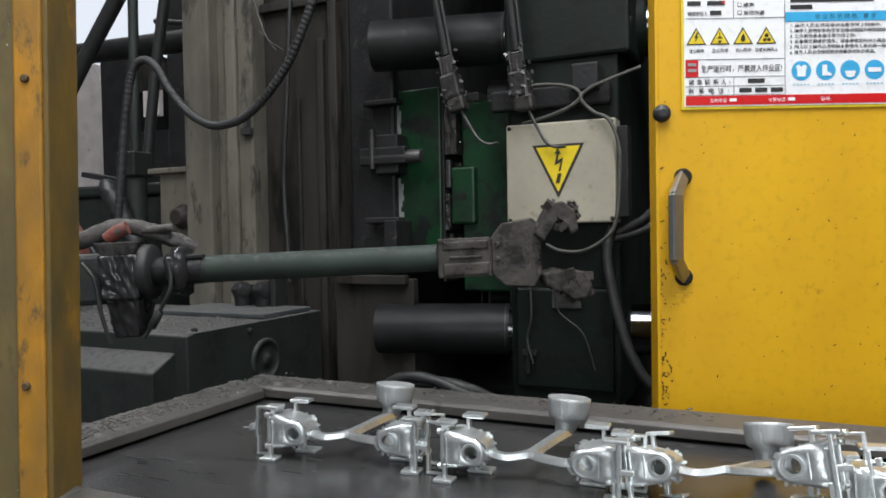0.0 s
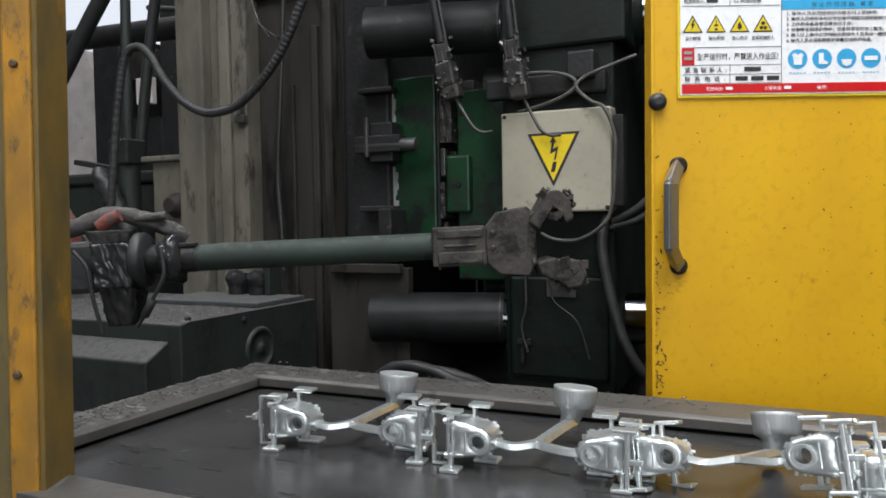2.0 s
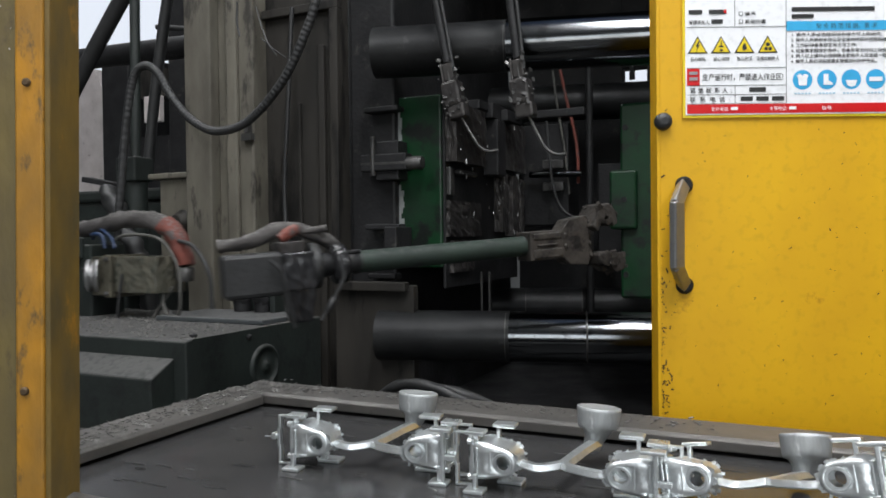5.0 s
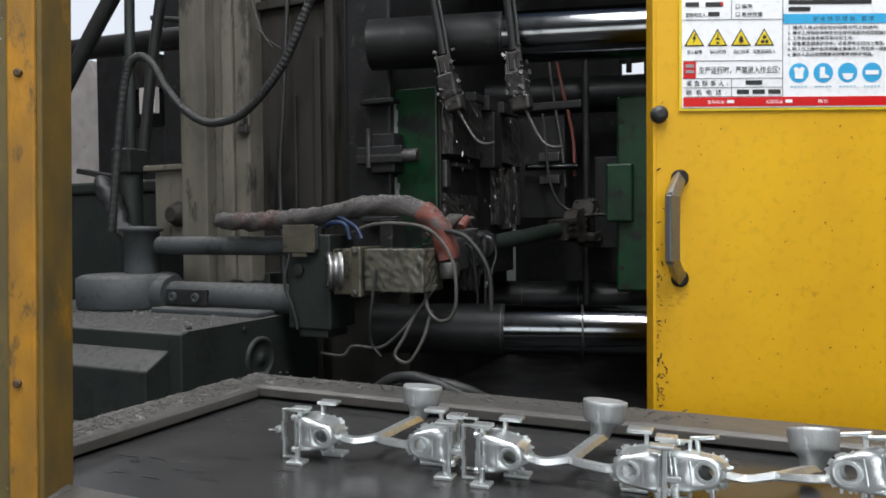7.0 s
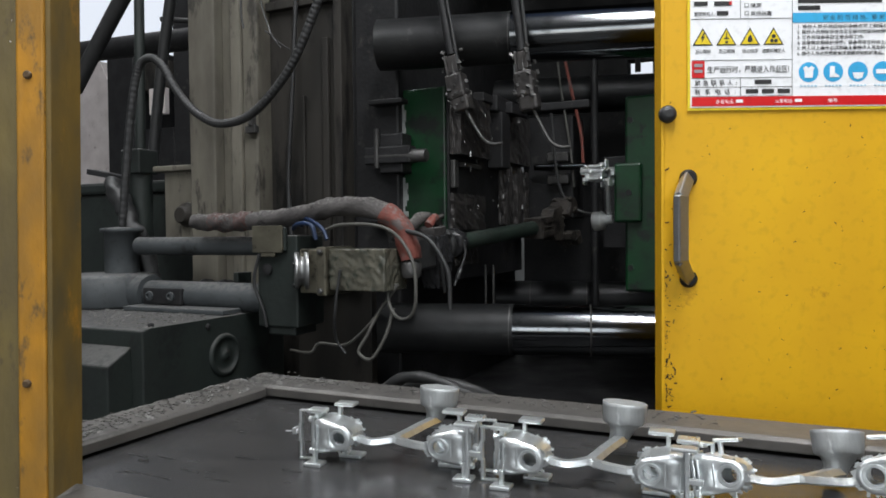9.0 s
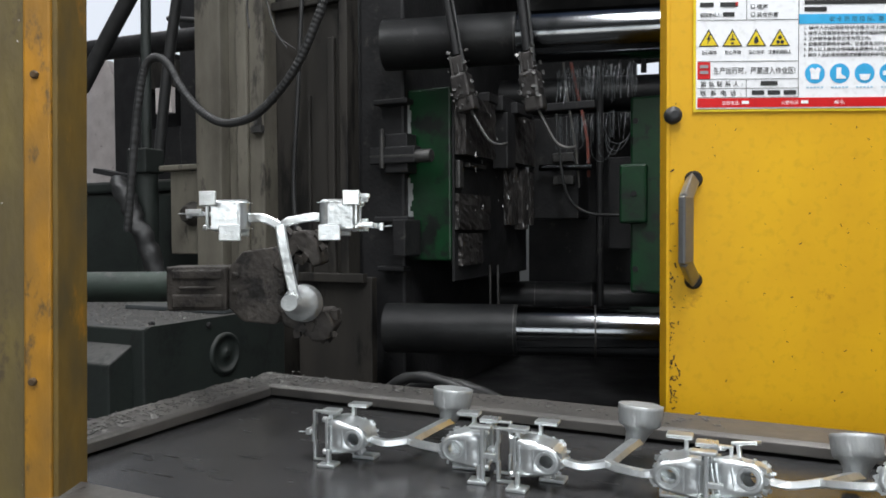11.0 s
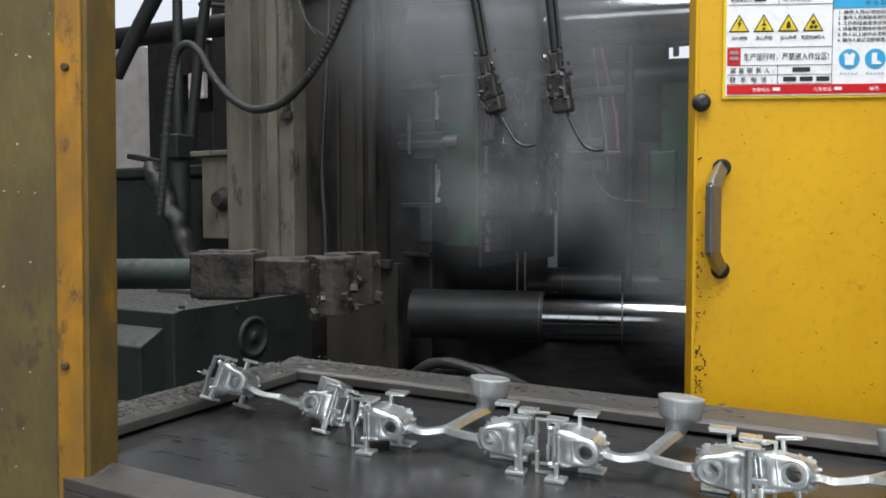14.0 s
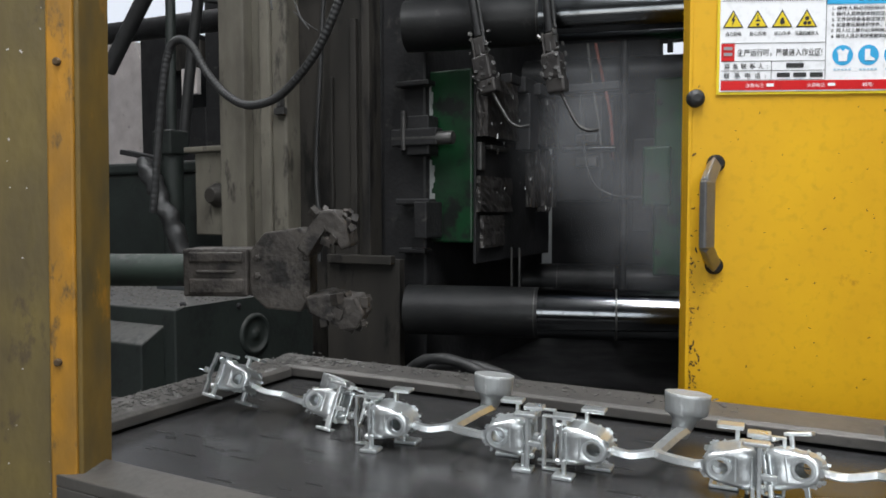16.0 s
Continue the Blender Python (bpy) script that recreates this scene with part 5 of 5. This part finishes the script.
    # upper tab on a short stem and rear foot
    box(bm, -0.024, -0.018, 0.018, 0.028, 0.022, 0.046, 0.001)
    box(bm, -0.030, 0.008, 0.014, 0.040, 0.0445, 0.0505, 0.0018)
    box(bm, -0.024, 0.018, 0.018, 0.048, -0.0480, -0.0420, 0.0018)
    box(bm, -0.012, -0.005, 0.020, 0.030, -0.044, -0.018, 0.001)
    # ribs on the body, gate peg with a tail, and flash
    for x in (-0.044, -0.022):
        box(bm, x, x + 0.003, -0.030, -0.026, -0.020, 0.022, 0.0008)
    rod(bm, (-0.085, hy - 0.004, 0.001), (-0.099, hy - 0.004, 0.0), 0.0045, 8, 0.001)
    box(bm, -0.100, -0.092, hy - 0.011, hy + 0.004, -0.004, 0.007, 0.001)
    rod(bm, (-0.100, hy - 0.004, 0.0), (-0.116, hy - 0.005, -0.001), 0.0012, 5)
    for i in range(26):
        a = random.uniform(-1.9, 1.9)
        k = random.uniform(0.5, 1.3)
        box(bm, -0.003 * k, 0.004 * k, -0.0006, 0.0006, -0.002, 0.002, m=pose(0.0235 * math.cos(a), random.choice((-0.0245, 0.0245)), 0.0235 * math.sin(a), 0, random.uniform(0, 90), 0))
    if mirrored:
        for v in bm.verts:
            v.co.x = -v.co.x
    bmesh.ops.recalc_face_normals(bm, faces=bm.faces)
    return bm


SPAN = 0.181
EYEZ = 0.048


def casting(m, label):
    """A shot: runner with two brackets, a stem and the biscuit. Origin in the first eye; x along the belt, y to the stem."""
    thing = empty("casting", m, label, "casting", "aluminium castings")
    random.seed(21)
    b1 = part("bracket", bracket_mesh(False), ALU, thing)
    b1.matrix_basis = pose(0, 0, 0)
    b2 = part("bracket", bracket_mesh(True), ALU, thing)
    b2.matrix_basis = pose(SPAN, 0, 0)
    bm = bmesh.new()
    for pts, w, h in (([(0.022, 0.004, -0.006), (0.048, 0.004, -0.010), (0.072, 0.014, -0.008), (0.084, 0.022, -0.006)], 0.0085, 0.0055), ([(SPAN - 0.022, 0.004, -0.008), (SPAN - 0.04, 0.004, -0.010), (0.100, 0.012, -0.008), (0.084, 0.022, -0.006)], 0.0085, 0.0055),
                      ([(0.084, 0.018, -0.008), (0.090, 0.06, -0.008), (0.102, 0.12, -0.006), (0.112, 0.165, -0.006)], 0.0105, 0.006)):
        line = spline(pts, 5)
        rings = []
        for i, p in enumerate(line):
            d = (line[min(i + 1, len(line) - 1)] - line[max(i - 1, 0)]).normalized()
            s = d.cross(Vector((0, 0, 1))).normalized()
            rings.append([bm.verts.new(p + s * sx * w + Vector((0, 0, sz * h))) for sx, sz in ((-1, -0.6), (-0.7, 1), (0.7, 1), (1, -0.6), (0.7, -1), (-0.7, -1))])
        for a, b in zip(rings, rings[1:]):
            for k in range(6):
                bm.faces.new((a[k], a[(k + 1) % 6], b[(k + 1) % 6], b[k]))
        bm.faces.new(rings[0][::-1])
        bm.faces.new(rings[-1])
    bmesh.ops.recalc_face_normals(bm, faces=bm.faces)
    part("runner", bm, ALU, thing, "bright angular runner bar", False)
    bm = bmesh.new()
    lathe(bm, [(0.016, -0.010), (0.0175, 0.006), (0.0205, 0.018), (0.026, 0.027), (0.0335, 0.031), (0.0355, 0.034), (0.0360, 0.042), (0.0368, 0.050), (0.0376, 0.060), (0.0380, 0.066), (0.0368, 0.0665), (0.034, 0.0655), (0.030, 0.065)], pose(0.112, 0.168, -0.012, -6, 3), 40)
    for v in bm.verts:
        v.co += Vector((0.0007 * noise.noise(v.co * 70), 0.0007 * noise.noise(v.co * 70 + Vector((5, 0, 0))), 0.0010 * noise.noise(v.co * 60)))
        if v.co.z < 0.012:
            v.co.x -= 0.009 * (0.012 - v.co.z) / 0.03
    part("biscuit", bm, ALUMATT, thing, "frosted round sprue biscuit", True)
    return thing


BELT_Z = 0.995 + EYEZ
SHOTS = [  # along, across, drift, droop, rise, turn
    (0.343, -0.330, 0.0004, 0, 0, 7), (0.681, -0.317, 0.0012, 0, 0, 3), (0.974, -0.296, 0.0018, -12, -10, -9), (1.262, -0.275, 0.0018, -4, -2, 4)]
shot = casting(at(0.343, -0.330, BELT_Z), "freshly cast bright aluminium shot lying on the conveyor belt")
shots = [shot] + [copy_thing(shot, at(a, b, BELT_Z)) for a, b, *rest in SHOTS[1:]]
held = copy_thing(shot, at(0.30, 1.75, 1.7))
tagged(held, "freshly cast bright aluminium shot taken out by the gripper")


# ---- release agent that drips from the die in fine threads before the spray ----
WATER = material("wet_threads", (0.13, 0.14, 0.145, 1), (0.07, 0.075, 0.08, 1), 0.3, 0.2, 20, 80, 0.0)
random.seed(77)
bm = bmesh.new()
for i in range(240):
    x = random.uniform(0.0, 0.34)
    top = random.choice((0.0, 0.0, -0.20)) - abs(random.gauss(0, 0.015))
    l = random.uniform(0.02, 0.15)
    r = random.uniform(0.0005, 0.0012)
    rod(bm, (x, random.uniform(-0.03, 0.03), top - l), (x + random.gauss(0, 0.002), random.uniform(-0.03, 0.03), top), r, 5)
for i in range(7):
    x = random.uniform(0.02, 0.24)
    w = random.uniform(0.05, 0.11)
    tube(bm, [(x, 0.0, -0.26 - 0.02 * i), (x + w * 0.3, -0.02, -0.33 - 0.015 * i), (x + w * 0.8, -0.02, -0.34 - 0.015 * i), (x + w * 1.2, 0.0, -0.29 - 0.015 * i)], 0.0011, 5, 5)
drips = part("dripping_water", bm, WATER)
tagged(drips, "fine glittering threads of dripping release agent", "water", "", "stuff")

# ---- spray mist: thin rigid veils that drift through the die space ----
def mist_material():
    m = bpy.data.materials.new("spray_mist")
    m.use_nodes = True
    nt = m.node_tree
    n, link = nt.nodes, nt.links.new
    bsdf = n["Principled BSDF"]
    bsdf.inputs["Base Color"].default_value = (0.80, 0.83, 0.88, 1)
    bsdf.inputs["Roughness"].default_value = 1.0
    bsdf.inputs["Specular IOR Level"].default_value = 0.0
    tc = n.new("ShaderNodeTexCoord")
    length = n.new("ShaderNodeVectorMath")
    length.operation = "LENGTH"
    link(tc.outputs["Object"], length.inputs[0])
    fall = n.new("ShaderNodeMapRange")
    fall.interpolation_type = "SMOOTHERSTEP"
    fall.inputs["From Min"].default_value, fall.inputs["From Max"].default_value = 1.0, 0.05
    link(length.outputs["Value"], fall.inputs["Value"])
    tex = n.new("ShaderNodeTexNoise")
    tex.inputs["Scale"].default_value, tex.inputs["Detail"].default_value = 1.7, 4
    info = n.new("ShaderNodeObjectInfo")
    add = n.new("ShaderNodeVectorMath")
    link(tc.outputs["Object"], add.inputs[0])
    link(info.outputs["Random"], add.inputs[1])
    link(add.outputs[0], tex.inputs["Vector"])
    wisp = n.new("ShaderNodeMapRange")
    wisp.inputs["From Min"].default_value, wisp.inputs["From Max"].default_value = 0.3, 0.75
    wisp.inputs["To Min"].default_value, wisp.inputs["To Max"].default_value = 0.05, 0.19
    link(tex.outputs[0], wisp.inputs["Value"])
    mul = n.new("ShaderNodeMath")
    mul.operation = "MULTIPLY"
    link(fall.outputs["Result"], mul.inputs[0])
    link(wisp.outputs["Result"], mul.inputs[1])
    link(mul.outputs[0], bsdf.inputs["Alpha"])
    return m


MIST = mist_material()


def mist_veil(size):
    """A shallow dome of unit radius, uneven, open towards the back."""
    bm = bmesh.new()
    rings = [[bm.verts.new((0, -0.03, 0))]]
    for i in range(1, 11):
        r = i / 10
        rings.append([bm.verts.new((r * math.cos(a), -0.03 * (1 - r * r) + 0.02 * noise.noise(Vector((3 * r * math.cos(a), 3 * r * math.sin(a), size * 9))), r * math.sin(a))) for a in (2 * math.pi * k / 36 for k in range(36))])
    for k in range(36):
        bm.faces.new((rings[0][0], rings[1][k], rings[1][(k + 1) % 36]))
    for a, b in zip(rings[1:], rings[2:]):
        for k in range(36):
            bm.faces.new((a[k], b[k], b[(k + 1) % 36], a[(k + 1) % 36]))
    ob = part("spray_mist", bm, MIST, None, "", True)
    ob.scale = (size, size, size)
    return tagged(ob, "drifting veil of whitish release-agent spray mist", "mist", "spray mist in the die space", "stuff")


VEILS = [  # size, place at the height of the spray (along, into, up), seconds of arrival and of leaving, way out
    (0.80, (0.05, 0.97, 2.26), 13.75, 15.2, (0.1, 1.2, 3.8)),
    (0.70, (0.50, 1.075, 2.22), 13.8, 15.3, (0.5, 1.2, 3.7)),
    (0.42, (0.42, 1.14, 1.60), 13.45, 15.9, (0.6, 1.3, 1.9)),
    (0.40, (0.58, 1.30, 1.30), 13.5, 16.2, (0.8, 1.4, 1.4)),
    (0.50, (0.05, 0.975, 1.62), 13.75, 15.3, (0.1, 1.2, 3.6)),
    (0.62, (-0.16, 0.91, 2.16), 13.7, 15.3, (-0.1, 0.9, 3.6)),
    (0.42, (0.66, 1.06, 1.22), 13.9, 15.5, (1.5, 1.1, 1.3)),
]
mist = [mist_veil(v[0]) for v in VEILS]

# ---- keyed things ----
BELT_SPEED = 0.0101
SECONDS = [0, 2, 4, 6, 8, 10, 12, 14, 16]


def motions():
    # castings ride on the belt
    for ob, (a, b, drift, droop, rise, turn) in zip(shots, SHOTS):
        walk(ob, [(t, at(a + BELT_SPEED * t, b + drift * t, BELT_Z, droop, rise, turn)) for t in SECONDS])
    # the die opens
    walk(platen, [(t, at(0.27 + 0.92 * d, 0.28 * d, 0)) for t, d in ((0, 0), (2.7, 0), (3.0, 0.006), (3.25, 0.025), (3.5, 0.070), (3.65, 0.15), (3.8, 0.28), (4.0, 0.42), (4.2, 0.52), (4.5, 0.58), (4.9, 0.62), (8, 0.62), (16, 0.62))])
    # wrist: place in the workshop, turn about its length, droop and heading
    home = LINE.inverted()
    wrist_rows = [(0, -0.852, 1.75, 1.307, 0, -1.8, 0), (4.3, -0.852, 1.75, 1.307, 0, -1.8, 0), (4.8, -0.65, 1.88, 1.31, 0, -3, 15), (5.5, -0.15, 2.4, 1.315, 0, -5, 45), (6.1, 0.035, 2.60, 1.319, 0, -5, 54), (7.7, 0.035, 2.60, 1.319, 0, -5, 54), (8.2, -0.03, 2.60, 1.322, 0, -5, 54), (9.0, -0.11, 2.60, 1.328, 0, -5, 54), (9.3, -0.14, 2.56, 1.328, 0, -5, 53),
                  (9.9, -0.5, 2.1, 1.32, 0, -3, 38), (10.5, -1.2, 1.66, 1.30, 0, -1, 10), (11.0, -1.43, 1.56, 1.283, 0, 0, 0), (11.3, -1.435, 1.56, 1.283, 0, 0, 0), (11.6, -1.435, 1.56, 1.283, 45, 0, 0), (11.9, -1.40, 1.47, 1.29, 88, 0, 0), (12.2, -1.385, 1.42, 1.292, 90, 0, 0), (13.1, -1.385, 1.42, 1.292, 90, 0, 0), (14.9, -1.385, 1.42, 1.292, 90, 0, 0), (15.2, -1.385, 1.42, 1.292, 50, 0, 0), (15.5, -1.385, 1.42, 1.292, 4, 0, 0), (16, -1.385, 1.42, 1.292, 0, 0, 0)]
    walk(wrist, [(t, home @ pose(*p)) for t, *p in wrist_rows])
    walk(forearm, [(t, pose(x, y, 1.22)) for t, x, y in ((0, -1.85, 0.68), (4.2, -1.85, 0.68), (5.0, -1.3, 0.70), (5.8, -0.35, 0.75), (6.3, -0.19, 0.75), (7.7, -0.19, 0.75), (8.2, -0.27, 0.75), (9.0, -0.36, 0.75), (9.3, -0.42, 0.74), (10.0, -1.2, 0.70), (10.8, -2.4, 0.68), (11.3, -2.5, 0.68), (16, -2.5, 0.68))])
    walk(base, [(t, pose(x, 0, 0)) for t, x in ((0, 0), (7.6, 0), (8.2, -0.09), (9.0, -0.195), (9.6, -0.21), (12, -0.215), (14.5, -0.22), (16, -0.185))])
    # the shot that is taken out, carried, laid down and then carried by the belt
    walk(held, [(t, at(0.11 + 0.92 * d, 1.6 + 0.28 * d, 1.56, -90, 0, 85)) for t, d in ((0, 0), (2.7, 0), (3.5, 0.070), (3.8, 0.28), (4.2, 0.52), (4.9, 0.62), (8.55, 0.62))]
         + [(t, pose(*p)) for t, *p in ((9.0, 0.56, 2.72, 1.60, -90, 0, 60), (9.4, 0.50, 2.56, 1.58, -90, 0, 55), (10.0, 0.10, 2.05, 1.53, -90, 0, 35), (10.6, -0.33, 1.48, 1.46, -90, 0, 5), (11.0, -0.41, 1.42, 1.43, -90, 0, 0), (11.3, -0.413, 1.41, 1.42, -90, 0, 0),
                                            (11.5, -0.452, 1.37, 1.395, -74, 7, 0), (11.7, -0.448, 1.385, 1.262, -28, 11, 0), (11.9, -0.455, 1.42, 1.19, -4, 4, 0), (12.1, -0.461, 1.43, 1.167, 0, 3, 0), (12.5, -0.453, 1.43, 1.160, 0, 3, 0), (12.9, -0.442, 1.42, 1.158, 0, 3, 0), (13.1, -0.446, 1.42, 1.15, -2, 3, -4))]
         + [(13.3, at(0.05, -0.24, 1.10, -8, 5, 12)), (13.5, at(0.075, -0.27, 1.063, -20, 8, 6)), (13.8, at(0.080, -0.275, 1.060, -20, 8, 5)), (16, at(0.103, -0.275, 1.060, -20, 8, 5))])
    # the dripping threads come down before the spray and fall away with it
    walk(drips, [(t, at(0.19, 1.72, z)) for t, z in ((0, 3.3), (9.6, 3.3), (10.6, 2.12), (11.3, 2.10), (12.6, 2.10), (13.2, 2.07), (13.7, 1.2), (14.2, 0.5), (16, 0.5))])
    # lances dip while they spray
    for ob, a, z, lean in ((lance, 0.105, 1.90, -11), (lance_2, 0.352, 1.885, -7)):
        walk(ob, [(t, at(a, 0.9, z + d, 0, lean, 0)) for t, d in ((0, 0), (13.2, 0), (13.6, -0.02), (13.9, -0.05), (15.0, -0.045), (15.4, -0.01), (15.7, 0), (16, 0))])
    # mist blows in from beside the platen, spreads and thins out
    for ob, (size, place, come, leave, out) in zip(mist, VEILS):
        a, b, z = place
        start = at(1.75, 1.05, 1.5, 0, 0, 14)
        rows = [(0, start), (come - 0.3, start), (come + 0.15, at(a + 0.12, b, z - 0.05, 0, 0, 14)), ((come + leave) / 2, at(a, b, z, 0, 0, 14)), (leave, at(a - 0.02, b, z + 0.05, 0, 0, 14))]
        rows.append((16, at(*out, 0, 0, 14)) if leave < 15.9 else (16, at(a + 0.05, b, z + 0.08, 0, 0, 14)))
        walk(ob, rows)


motions()
